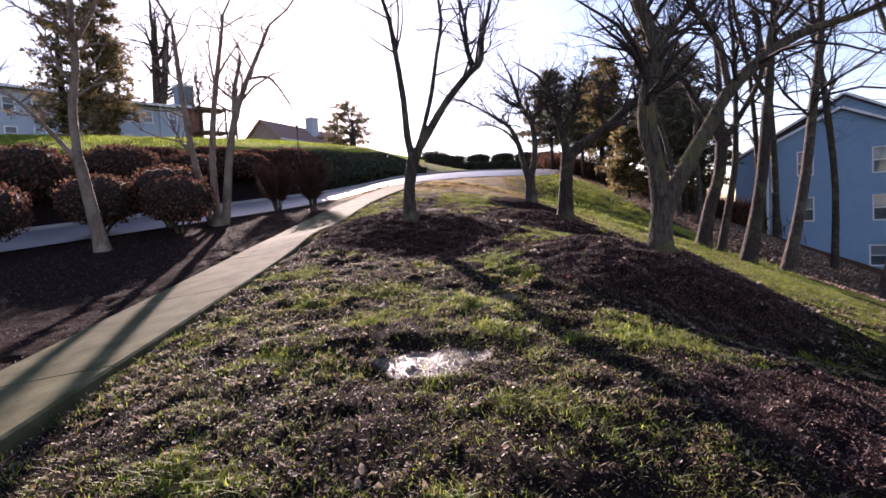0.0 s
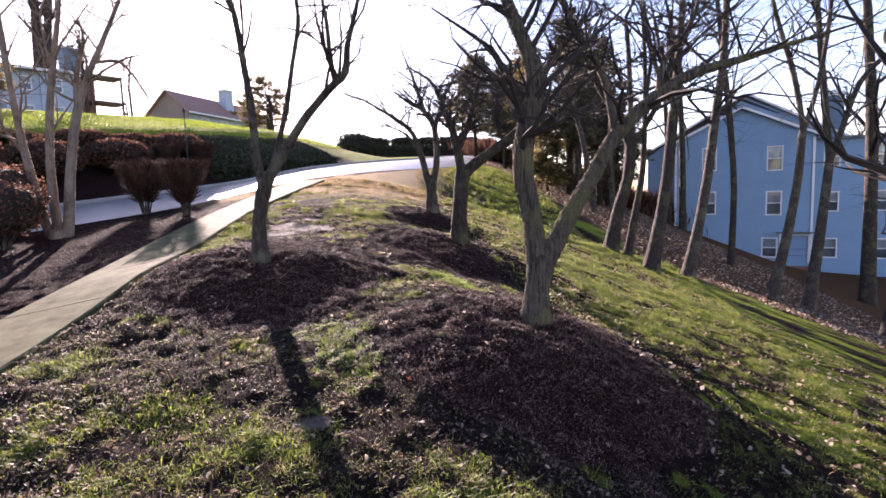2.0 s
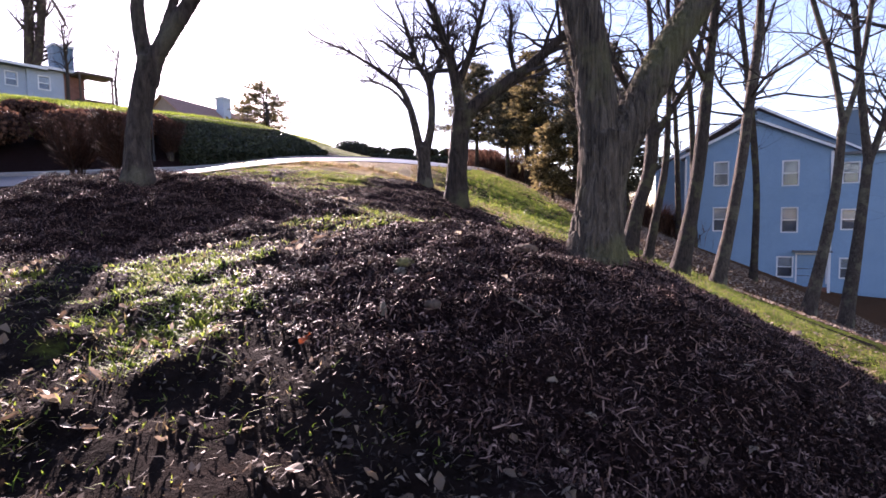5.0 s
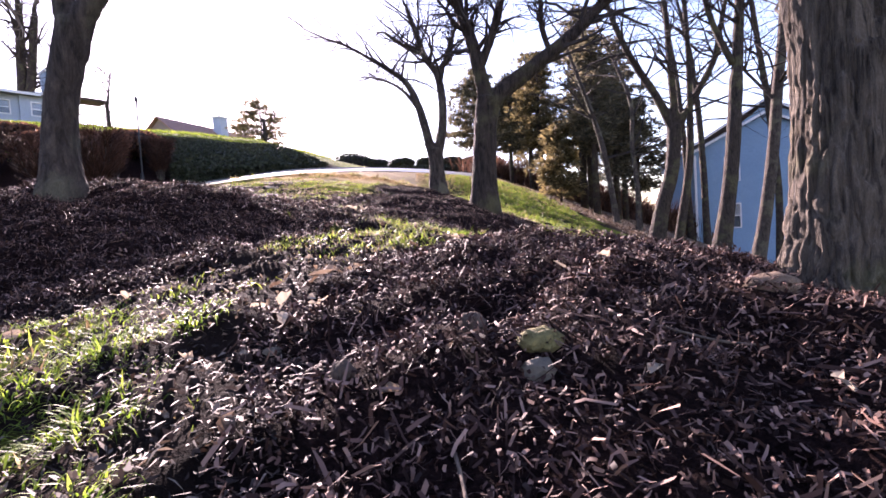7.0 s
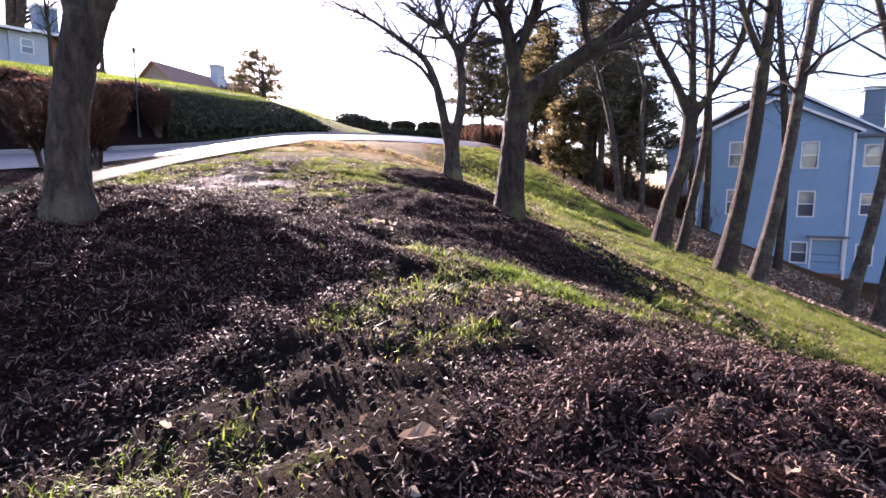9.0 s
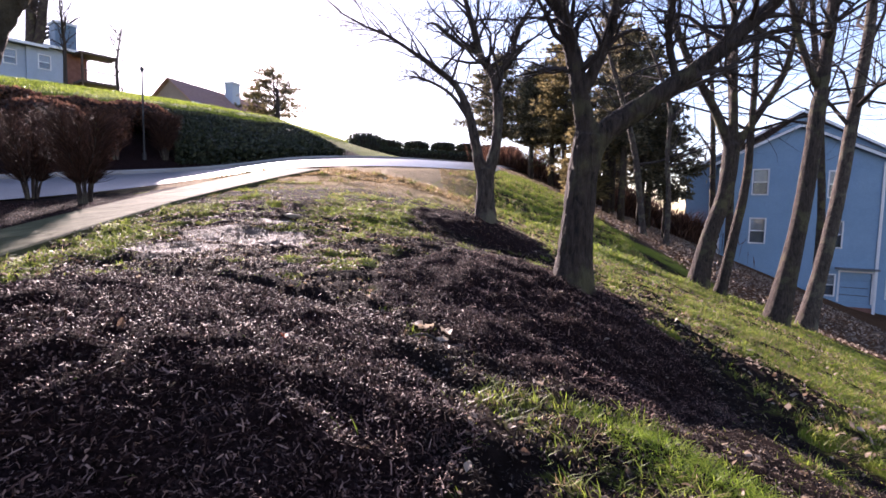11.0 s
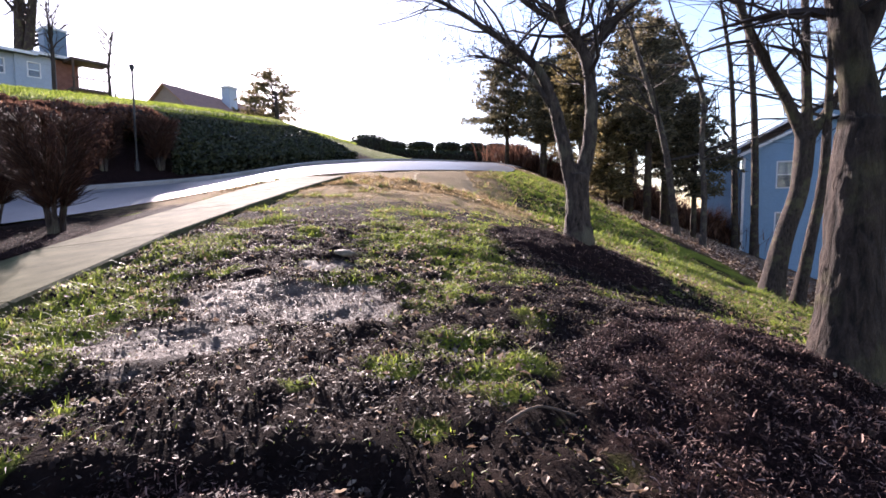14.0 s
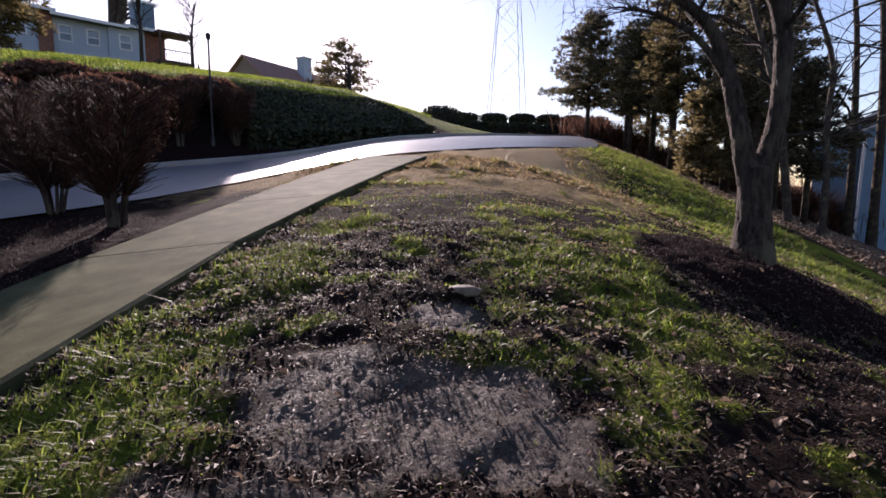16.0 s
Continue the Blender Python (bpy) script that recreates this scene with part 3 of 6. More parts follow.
def fused(name, geo, material, parent, voxel, ridge):
    """Stem and limbs grown together into one skin, with bark ridges raised on it."""
    ob = new(name, mesh_of(name, geo, material))
    rm = ob.modifiers.new("skin", 'REMESH')
    rm.mode, rm.voxel_size = 'VOXEL', voxel
    sm = ob.modifiers.new("soften", 'SMOOTH')
    sm.iterations = 5
    bpy.context.view_layer.update()
    grown = bpy.data.meshes.new_from_object(ob.evaluated_get(bpy.context.evaluated_depsgraph_get()))
    bpy.data.objects.remove(ob)
    n = len(grown.vertices)
    co, no = np.empty(n * 3), np.empty(n * 3)
    grown.vertices.foreach_get("co", co)
    grown.vertices.foreach_get("normal", no)
    co, no = co.reshape(-1, 3), no.reshape(-1, 3)
    h = []
    for p in co:
        sway = 0.8 * noise.noise((p[0] * 6, p[1] * 6, p[2] * 3))
        a = noise.noise((p[0] * 44 + sway, p[1] * 44 - sway, p[2] * 1.9 + sway))
        b = noise.noise((p[0] * 80 - sway, p[1] * 80 + sway, p[2] * 7))
        deep = 0.8 * math.exp(-(a / 0.2) ** 2) + 0.35 * math.exp(-(b / 0.2) ** 2)
        h.append(0.45 - deep + 0.30 * noise.noise((p[0] * 95, p[1] * 95, p[2] * 30)))
    h = np.array(h)
    co = co + no * (h * ridge)[:, None]
    grown.vertices.foreach_set("co", co.reshape(-1))
    grown.polygons.foreach_set("use_smooth", [True] * len(grown.polygons))
    grown.update()
    skin = new(name, grown)
    skin.parent = parent
    return skin


def bare_tree(name, label, x, y, material, seed, twigs, trunk, limbs):
    rnd = random.Random(seed)
    z = land_at(x, y)
    tree = thing(name, x, y, z, label, "tree", "bare trees")
    near = twigs in ("full", "near") 
    sides = 18 if near else 10
    t = smooth_line(trunk, 7 if near else 3)
    g = Geo()
    flare = [(px, py, pz, r * (1 + 0.2 * math.exp(-max(pz, 0) / (r * 0.9)))) for px, py, pz, r in t]
    flare.insert(0, (flare[0][0], flare[0][1], flare[0][2] - 0.25, flare[0][3] * 1.1))
    g.tube([p[:3] for p in flare], [p[3] for p in flare], sides, 0.04, True, seed)
    lines = [trunk] if not limbs else limbs
    loose = []
    for li, limb in enumerate(limbs):
        rooted = abs(limb[0][2] - trunk[-1][2]) < 0.25
        if rooted:
            # the limb grows out of the stem below the fork
            k = trunk[-1]
            low = max(k[2] - 2.2 * k[3], 0.05)
            limb = [(k[0] * 0.85, k[1] * 0.85, low, min(limb[0][3] * 1.1, k[3] * 0.86))] + list(limb)
        s = smooth_line(limb, 5 if near else 3)
        lg = g if rooted else Geo()
        lg.tube([p[:3] for p in s], [p[3] for p in s], 14 if near else 8, 0.04, True, seed + li)
        if not rooted:
            loose.append(lg)
    size = max(p[3] for p in trunk)
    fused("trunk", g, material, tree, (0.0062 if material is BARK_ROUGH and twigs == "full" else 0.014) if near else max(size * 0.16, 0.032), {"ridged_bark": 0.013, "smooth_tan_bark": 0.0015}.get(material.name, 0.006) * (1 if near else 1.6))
    for lg in loose:
        part("limb", lg, material, tree, smooth=True)
    spray = Geo()
    count, level = {"full": (20, 2), "near": (9, 1), "mid": (11, 2), "few": (8, 1)}[twigs]
    for limb in lines:
        s = smooth_line(limb, 4)
        size = sum((Vector(a[:3]) - Vector(b[:3])).length for a, b in zip(s[:-1], s[1:]))
        for k in range(count):
            f = rnd.uniform(0.35, 1.0) if k else 1.0
            p = s[min(int(f * (len(s) - 1)), len(s) - 1)]
            q = s[max(min(int(f * (len(s) - 1)), len(s) - 1) - 2, 0)]
            along = (Vector(p[:3]) - Vector(q[:3]) + Vector((0, 0, 1e-4))).normalized()
            side = Vector((rnd.uniform(-1, 1), rnd.uniform(-1, 1), rnd.uniform(-0.4, 0.8)))
            d = along if k == 0 else along * 0.5 + side
            twig_spray(spray, p[:3], d, max(p[3] * (0.8 if k == 0 else 0.42), 0.006), size * rnd.uniform(0.26, 0.5), level, rnd)
    part("twig_crown", spray, TWIG if material is not BARK_SMOOTH else BARK_SMOOTH, tree)
    return tree


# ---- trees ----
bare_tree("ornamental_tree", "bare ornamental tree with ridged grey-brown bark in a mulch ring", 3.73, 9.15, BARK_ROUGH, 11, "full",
          [(0, 0, -0.02, 0.14), (0.02, 0.01, 0.32, 0.113), (0.06, 0.03, 0.64, 0.12)],
          [[(0.03, 0.03, 0.59, 0.101), (0, 0.06, 1, 0.093), (-0.07, 0.09, 1.41, 0.097), (-0.03, 0.11, 1.81, 0.093), (0.08, 0.12, 2.26, 0.093), (0.02, 0.15, 2.54, 0.072), (-0.09, 0.18, 2.85, 0.059), (-0.24, 0.23, 3.26, 0.038)],
           [(0.12, 0.01, 0.57, 0.093), (0.35, 0, 1, 0.085), (0.58, -0.01, 1.36, 0.072), (0.81, -0.03, 1.74, 0.067), (1.17, -0.07, 2.07, 0.063), (1.53, -0.11, 2.29, 0.05), (1.94, -0.17, 2.4, 0.038), (2.34, -0.23, 2.51, 0.025), (2.84, -0.31, 2.64, 0.017)],
           [(0.81, -0.03, 1.74, 0.038), (0.73, 0.01, 2.26, 0.038), (0.51, 0.07, 2.67, 0.03), (0.34, 0.13, 3.08, 0.021)],
           [(1.22, -0.07, 2.09, 0.033), (1.29, -0.07, 2.43, 0.03), (1.51, -0.09, 2.7, 0.025), (1.64, -0.09, 3.02, 0.017)],
           [(0.08, 0.12, 2.26, 0.038), (0.33, 0.1, 2.58, 0.033), (0.56, 0.08, 2.85, 0.021)]])
bare_tree("ornamental_tree", "bare ornamental tree with three rising stems in a mulch ring", 0.86, 11.06, BARK_PALE, 12, "near",
          [(0.0, 0.0, -0.043, 0.108), (0.011, 0.032, 0.436, 0.083), (0.106, 0.064, 0.946, 0.089)],
          [[(0.074, 0.064, 0.893, 0.06), (0.021, 0.106, 1.233, 0.054), (-0.011, 0.159, 1.796, 0.048), (-0.085, 0.234, 2.477, 0.042), (-0.159, 0.287, 3.008, 0.036), (-0.308, 0.361, 3.54, 0.024)],
           [(0.117, 0.064, 0.946, 0.042), (0.223, 0.064, 1.18, 0.036), (0.404, 0.085, 1.775, 0.036), (0.521, 0.106, 2.37, 0.029), (0.617, 0.138, 2.891, 0.029), (0.563, 0.202, 3.497, 0.018)],
           [(0.149, 0.053, 0.946, 0.066), (0.298, 0.043, 1.18, 0.06), (0.606, 0.032, 1.648, 0.054), (0.967, 0.0, 2.052, 0.048), (1.148, -0.021, 2.222, 0.048), (1.201, 0.0, 2.562, 0.036), (1.307, 0.011, 2.934, 0.029), (1.467, 0.032, 3.529, 0.018)],
           [(1.02, 0.0, 2.115, 0.029), (0.978, 0.032, 2.498, 0.029), (0.957, 0.074, 2.87, 0.024), (0.872, 0.138, 3.402, 0.018)]])
bare_tree("ornamental_tree", "bare ornamental tree with one long low leaning limb", 3.86, 13.65, BARK_DARK, 13, "full",
          [(0, -0.01, -0.04, 0.161), (0.04, 0.02, 0.51, 0.137), (0.08, 0.05, 0.92, 0.131), (0.13, 0.06, 1.27, 0.131)],
          [[(0.11, 0.06, 1.22, 0.09), (0.05, 0.1, 1.64, 0.078), (-0.01, 0.13, 1.94, 0.072), (-0.12, 0.17, 2.3, 0.06), (-0.29, 0.23, 2.77, 0.042)],
           [(0.17, 0.05, 1.19, 0.108), (0.3, 0.04, 1.34, 0.102), (0.63, 0, 1.57, 0.09), (1.05, -0.06, 1.87, 0.078), (1.38, -0.09, 2.17, 0.066), (1.77, -0.13, 2.52, 0.048), (2.13, -0.16, 3, 0.03)],
           [(0.07, 0.09, 1.64, 0.054), (0.23, 0.09, 2, 0.048), (0.34, 0.1, 2.35, 0.042), (0.48, 0.11, 2.83, 0.024)],
           [(0.87, -0.03, 1.75, 0.036), (0.79, 0, 2.11, 0.03), (0.83, 0.03, 2.59, 0.024)]])
bare_tree("ornamental_tree", "bare grey ornamental tree forked near the ground", 3.87, 17.02, BARK_PALE, 14, "full",
          [(0, 0, -0.04, 0.161), (0, 0.03, 0.38, 0.134), (0, 0.06, 0.75, 0.134)],
          [[(-0.07, 0.07, 0.7, 0.087), (-0.15, 0.11, 1.12, 0.08), (-0.26, 0.17, 1.59, 0.067), (-0.44, 0.23, 1.99, 0.054), (-0.77, 0.3, 2.27, 0.047), (-1.09, 0.36, 2.49, 0.033), (-1.49, 0.44, 2.74, 0.027), (-1.81, 0.5, 2.87, 0.02)],
           [(0.05, 0.05, 0.72, 0.094), (0.15, 0.07, 1.12, 0.08), (0.18, 0.1, 1.65, 0.074), (0.12, 0.15, 2.12, 0.067), (-0.08, 0.21, 2.45, 0.06), (-0.19, 0.26, 2.85, 0.054), (-0.35, 0.32, 3.39, 0.033)],
           [(0.13, 0.15, 2.1, 0.04), (0.36, 0.14, 2.45, 0.04), (0.47, 0.16, 2.85, 0.033), (0.71, 0.16, 3.31, 0.02)],
           [(-0.22, 0.15, 1.45, 0.04), (-0.51, 0.23, 1.86, 0.027), (-0.84, 0.29, 2.06, 0.02), (-1.1, 0.34, 2.13, 0.013)],
           [(-0.1, 0.21, 2.47, 0.033), (-0.43, 0.28, 2.66, 0.033), (-0.75, 0.35, 2.92, 0.027)]])
bare_tree("slope_tree", "bare forked tree on the grassy slope", 11.65, 22.9, BARK_DARK, 21, "mid",
          [(-0.03, 0, -0.05, 0.312), (0.29, 0.05, 1.41, 0.242), (0.74, 0.06, 2.79, 0.225), (0.9, 0.13, 4.14, 0.242)],
          [[(0.84, 0.13, 4, 0.156), (0.4, 0.28, 5.13, 0.139), (-0.23, 0.46, 6.26, 0.121), (-0.72, 0.62, 7.47, 0.104), (-1.04, 0.76, 8.68, 0.069)],
           [(0.93, 0.12, 4.14, 0.139), (0.93, 0.23, 5.73, 0.121), (0.92, 0.33, 7.29, 0.104), (0.85, 0.45, 8.84, 0.087)],
           [(1.02, 0.1, 4.09, 0.139), (1.63, 0.06, 5.03, 0.121), (2.34, 0.02, 6.24, 0.104), (2.7, 0.05, 7.62, 0.087), (3.07, 0.09, 9, 0.069)]])
bare_tree("slope_tree", "slender bare tree beside a forked trunk on the slope", 12.2, 22.7, BARK_DARK, 22, "mid",
          [(0, 0, -0.05, 0.173), (0.37, 0.05, 1.64, 0.138), (0.69, 0.1, 3.19, 0.121), (0.82, 0.18, 4.73, 0.104), (0.92, 0.3, 6.8, 0.086), (0.9, 0.47, 9.21, 0.069)],
          [])
bare_tree("slope_tree", "bare brown tree leaning slightly on the slope", 11.4, 19.7, BARK_DARK, 23, "mid",
          [(-0.05, 0, -0.04, 0.271), (0.4, 0.06, 1.98, 0.196), (0.65, 0.12, 3.49, 0.181), (0.86, 0.2, 5.14, 0.166)],
          [[(0.86, 0.19, 5.06, 0.151), (1.03, 0.26, 6.49, 0.136), (1.17, 0.31, 7.69, 0.121), (1.27, 0.39, 9.04, 0.09)],
           [(0.81, 0.23, 5.44, 0.09), (0.38, 0.37, 6.49, 0.075), (0.13, 0.49, 7.7, 0.06), (0, 0.58, 8.75, 0.045)]])
bare_tree("slope_tree", "bare pale blotched trunk on the slope", 14.05, 21.6, BARK_PALE, 24, "mid",
          [(-0.06, 0, -0.08, 0.264), (0.38, 0.05, 1.67, 0.194), (0.85, 0.12, 3.95, 0.176), (1.18, 0.21, 6.06, 0.159), (1.53, 0.29, 8.17, 0.141), (1.7, 0.43, 10.63, 0.106)],
          [])
bare_tree("slope_tree", "thin dark bare tree beside the blue house", 22.21, 29.6, BARK_DARK, 25, "mid",
          [(0, 0, -0.08, 0.191), (0.29, 0.23, 4.22, 0.164), (0.15, 0.53, 8.3, 0.164), (-0.11, 0.8, 11.57, 0.136), (-0.39, 1.1, 15.38, 0.109)],
          [])
bare_tree("slope_tree", "pale bare tree forking before the blue house", 18.8, 22.95, BARK_PALE, 26, "mid",
          [(-0.04, 0, -0.1, 0.264), (0.59, 0.04, 2.22, 0.192), (1.11, 0.09, 4.61, 0.168), (1.42, 0.19, 7.01, 0.144)],
          [[(1.42, 0.18, 6.89, 0.12), (1.09, 0.37, 9.17, 0.12), (0.42, 0.62, 11.57, 0.096), (-0.12, 0.86, 14.22, 0.072)],
           [(1.42, 0.18, 6.89, 0.12), (2.08, 0.19, 8.92, 0.096), (2.56, 0.27, 11.55, 0.096), (2.85, 0.39, 14.43, 0.072)]])
bare_tree("slope_tree", "pale bare tree with a long side limb", 22.25, 24.6, BARK_PALE, 27, "mid",
          [(-0.03, 0, -0.1, 0.292), (0.59, 0.11, 3.5, 0.213), (1.05, 0.22, 6.68, 0.186)],
          [[(1.05, 0.22, 6.54, 0.159), (0.84, 0.43, 9.6, 0.159), (0.64, 0.65, 12.78, 0.133), (0.4, 0.91, 16.5, 0.106)],
           [(1.1, 0.22, 6.68, 0.159), (1.6, 0.21, 8, 0.133), (2.43, 0.2, 10.11, 0.133), (3.76, 0.07, 11.42, 0.106)]])
bare_tree("slope_tree", "slender leaning bare tree at the wood's edge", 16.4, 34.2, BARK_PALE, 28, "few",
          [(0, -0.01, -0.08, 0.188), (-0.2, 0.19, 2.01, 0.161), (-0.45, 0.4, 4.16, 0.161), (-0.94, 0.65, 6.31, 0.134), (-1.57, 0.92, 8.46, 0.108), (-2.12, 1.15, 10.34, 0.081)],
          [])
bare_tree("slope_tree", "slender bare tree at the wood's edge", 17.0, 33.0, BARK_PALE, 29, "few",
          [(-0.05, 0, -0.07, 0.155), (0.08, 0.18, 2.35, 0.133), (-0.01, 0.37, 4.56, 0.111), (0.12, 0.52, 6.76, 0.111), (-0.45, 0.77, 8.75, 0.088), (-1.12, 1.01, 10.52, 0.066)],
          [])
bare_tree("ornamental_tree", "bare forked tree with scaly bark in a mulch ring", 4.67, 6.36, BARK_ROUGH, 15, "few",
          [(0, -0.01, -0.07, 0.165), (0.03, 0.02, 0.31, 0.125), (0.1, 0.05, 0.82, 0.112), (0.15, 0.08, 1.24, 0.105)],
          [[(0.12, 0.08, 1.2, 0.076), (0.07, 0.15, 1.86, 0.069), (0.01, 0.19, 2.24, 0.065), (0, 0.22, 2.55, 0.059), (-0.04, 0.27, 2.96, 0.041)],
           [(0.17, 0.08, 1.23, 0.069), (0.42, 0.07, 1.74, 0.062), (0.73, 0.07, 2.31, 0.048)]])
bare_tree("crape_myrtle", "bare multi-stemmed tree with smooth tan bark beside the lane", -4.0, 16.1, BARK_SMOOTH, 31, "mid",
          [(-0.03, 0, -0.03, 0.169), (-0.02, 0.02, 0.14, 0.158)],
          [[(-0.2, 0.04, 0.06, 0.101), (-0.44, 0.16, 0.95, 0.09), (-0.66, 0.29, 1.97, 0.079), (-0.81, 0.41, 2.99, 0.068), (-0.96, 0.54, 4.24, 0.068), (-1.06, 0.64, 5.14, 0.045)],
           [(-0.02, 0.01, 0.05, 0.101), (-0.11, 0.12, 1.16, 0.09), (-0.07, 0.22, 2.39, 0.079), (0.09, 0.3, 3.62, 0.068), (0.22, 0.34, 4.4, 0.056), (0.33, 0.39, 5.19, 0.045)],
           [(0.16, -0.03, 0.04, 0.113), (0.3, 0.06, 1.36, 0.101), (0.49, 0.12, 2.48, 0.09), (0.82, 0.14, 3.36, 0.068), (1.2, 0.14, 4.13, 0.056), (1.52, 0.13, 4.79, 0.045)],
           [(0.51, 0.12, 2.53, 0.056), (0.54, 0.18, 3.26, 0.056), (0.71, 0.21, 3.93, 0.045)],
           [(0.94, 0.13, 3.52, 0.034), (1.39, 0.05, 3.53, 0.034), (1.67, -0.02, 3.26, 0.023), (1.95, -0.12, 2.8, 0.023)]])
bare_tree("crape_myrtle", "bare forked tree with smooth tan bark in the roadside bed", -5.03, 13.22, BARK_SMOOTH, 32, "mid",
          [(0, 0, -0.04, 0.147), (-0.19, 0.06, 0.85, 0.115), (-0.36, 0.11, 1.7, 0.105)],
          [[(-0.36, 0.11, 1.65, 0.063), (-0.84, 0.16, 2.25, 0.052), (-1.28, 0.2, 2.74, 0.042), (-1.84, 0.24, 3.24, 0.031)],
           [(-0.36, 0.11, 1.65, 0.084), (-0.44, 0.17, 2.65, 0.084), (-0.33, 0.22, 3.59, 0.073), (-0.37, 0.27, 4.32, 0.063), (-0.42, 0.33, 5.27, 0.042)],
           [(-0.3, 0.25, 4, 0.042), (0.02, 0.27, 4.51, 0.042), (0.26, 0.3, 5.13, 0.031)]])
bare_tree("woodland_tree", "tall dark bare trunk before the blue house", 34.3, 32.26, BARK_DARK, 42, "mid",
          [(-0.01, -0.01, -0.19, 0.452), (0.47, 0.5, 6.75, 0.377), (0.72, 0.94, 12.38, 0.339), (0.71, 1.43, 18.03, 0.264), (0.67, 1.64, 20.29, 0.226)],
          [])
bare_tree("slope_tree", "slender pale bare tree low on the slope", 23.5, 22.06, BARK_PALE, 43, "mid",
          [(-0.08, 0, -0.07, 0.195), (0.47, 0.13, 2.58, 0.171), (1.15, 0.28, 5.71, 0.146), (1.67, 0.5, 9.34, 0.122)],
          [])
bare_tree("woodland_tree", "thin dark bare tree behind the slope", 30.15, 47.47, BARK_DARK, 44, "few",
          [(-0.01, -0.01, -0.22, 0.266), (0.1, 0.61, 7.73, 0.222), (-0.08, 1.17, 14.37, 0.177), (-0.66, 1.61, 18.79, 0.133)],
          [])
bare_tree("woodland_tree", "thin dark bare tree behind the slope", 30.02, 45.37, BARK_DARK, 45, "few",
          [(0.04, -0.02, -0.21, 0.295), (0.29, 0.65, 8.61, 0.253), (0.07, 1.19, 14.91, 0.211), (-0.47, 1.61, 19.12, 0.169)],
          [])
bare_tree("hilltop_tree", "tall twin-trunked bare tree before the hilltop apartments", -32.11, 68.8, BARK_DARK, 46, "mid",
          [(-0.18, -0.02, -0.24, 0.732), (-0.04, 0.31, 4.75, 0.61)],
          [[(-0.15, 0.29, 4.44, 0.488), (-0.01, 0.63, 9.62, 0.488), (-0.02, 1.03, 15.7, 0.366)],
           [(0.22, 0.27, 4.15, 0.488), (0.88, 0.5, 7.81, 0.427), (1.47, 0.94, 14.52, 0.366)]])


# ---- right-hand apartment house ----
HOUSE_N = Vector((-0.62, -0.785, 0)).normalized()
HOUSE_U = Vector((-HOUSE_N.y, HOUSE_N.x, 0))


def window_unit(parent, wx, wz, w, h, y_face, name="window", label="white-framed sash window with a pale blind", sill=True):
    """A sash window on a wall whose face is at y_face (outside towards -y), in the parent's own axes."""
    g = Geo()
    f = 0.10
    g.box(wx - w / 2 - f, y_face - 0.05, wz - h / 2 - f, wx - w / 2, y_face + 0.10, wz + h / 2 + f)
    g.box(wx + w / 2, y_face - 0.05, wz - h / 2 - f, wx + w / 2 + f, y_face + 0.10, wz + h / 2 + f)
    g.box(wx - w / 2, y_face - 0.05, wz + h / 2, wx + w / 2, y_face + 0.10, wz + h / 2 + f)
    g.box(wx - w / 2, y_face - 0.07, wz - h / 2 - f, wx + w / 2, y_face + 0.10, wz - h / 2)
    win = part(name, g, TRIM, parent, label)
    for k, (z0, z1) in enumerate(((wz, wz + h / 2), (wz - h / 2, wz))):
        p = Geo()
        dy = 0.02 * k
        p.box(wx - w / 2 + 0.04, y_face + 0.05 + dy, z0 + 0.04, wx + w / 2 - 0.04, y_face + 0.06 + dy, z1 - 0.04)
        part("pane", p, GLASS, win).visible_shadow = False
    s = Geo()
    s.box(wx - w / 2, y_face + 0.03, wz - 0.04, wx + w / 2, y_face + 0.085, wz + 0.04)
    part("sash_rail", s, TRIM, win)
    b = Geo()
    b.box(wx - w / 2, y_face + 0.10, wz + h * 0.02, wx + w / 2, y_face + 0.12, wz + h / 2)
    part("blind", b, BLIND, win)
    c = Geo()
    c.box(wx - w / 2, y_face + 0.10, wz - h / 2, wx + w / 2, y_face + 0.115, wz + h * 0.02 - 0.005)
    part("insect_screen", c, SCREEN, win, "grey insect screen in the lower sash")
    return win


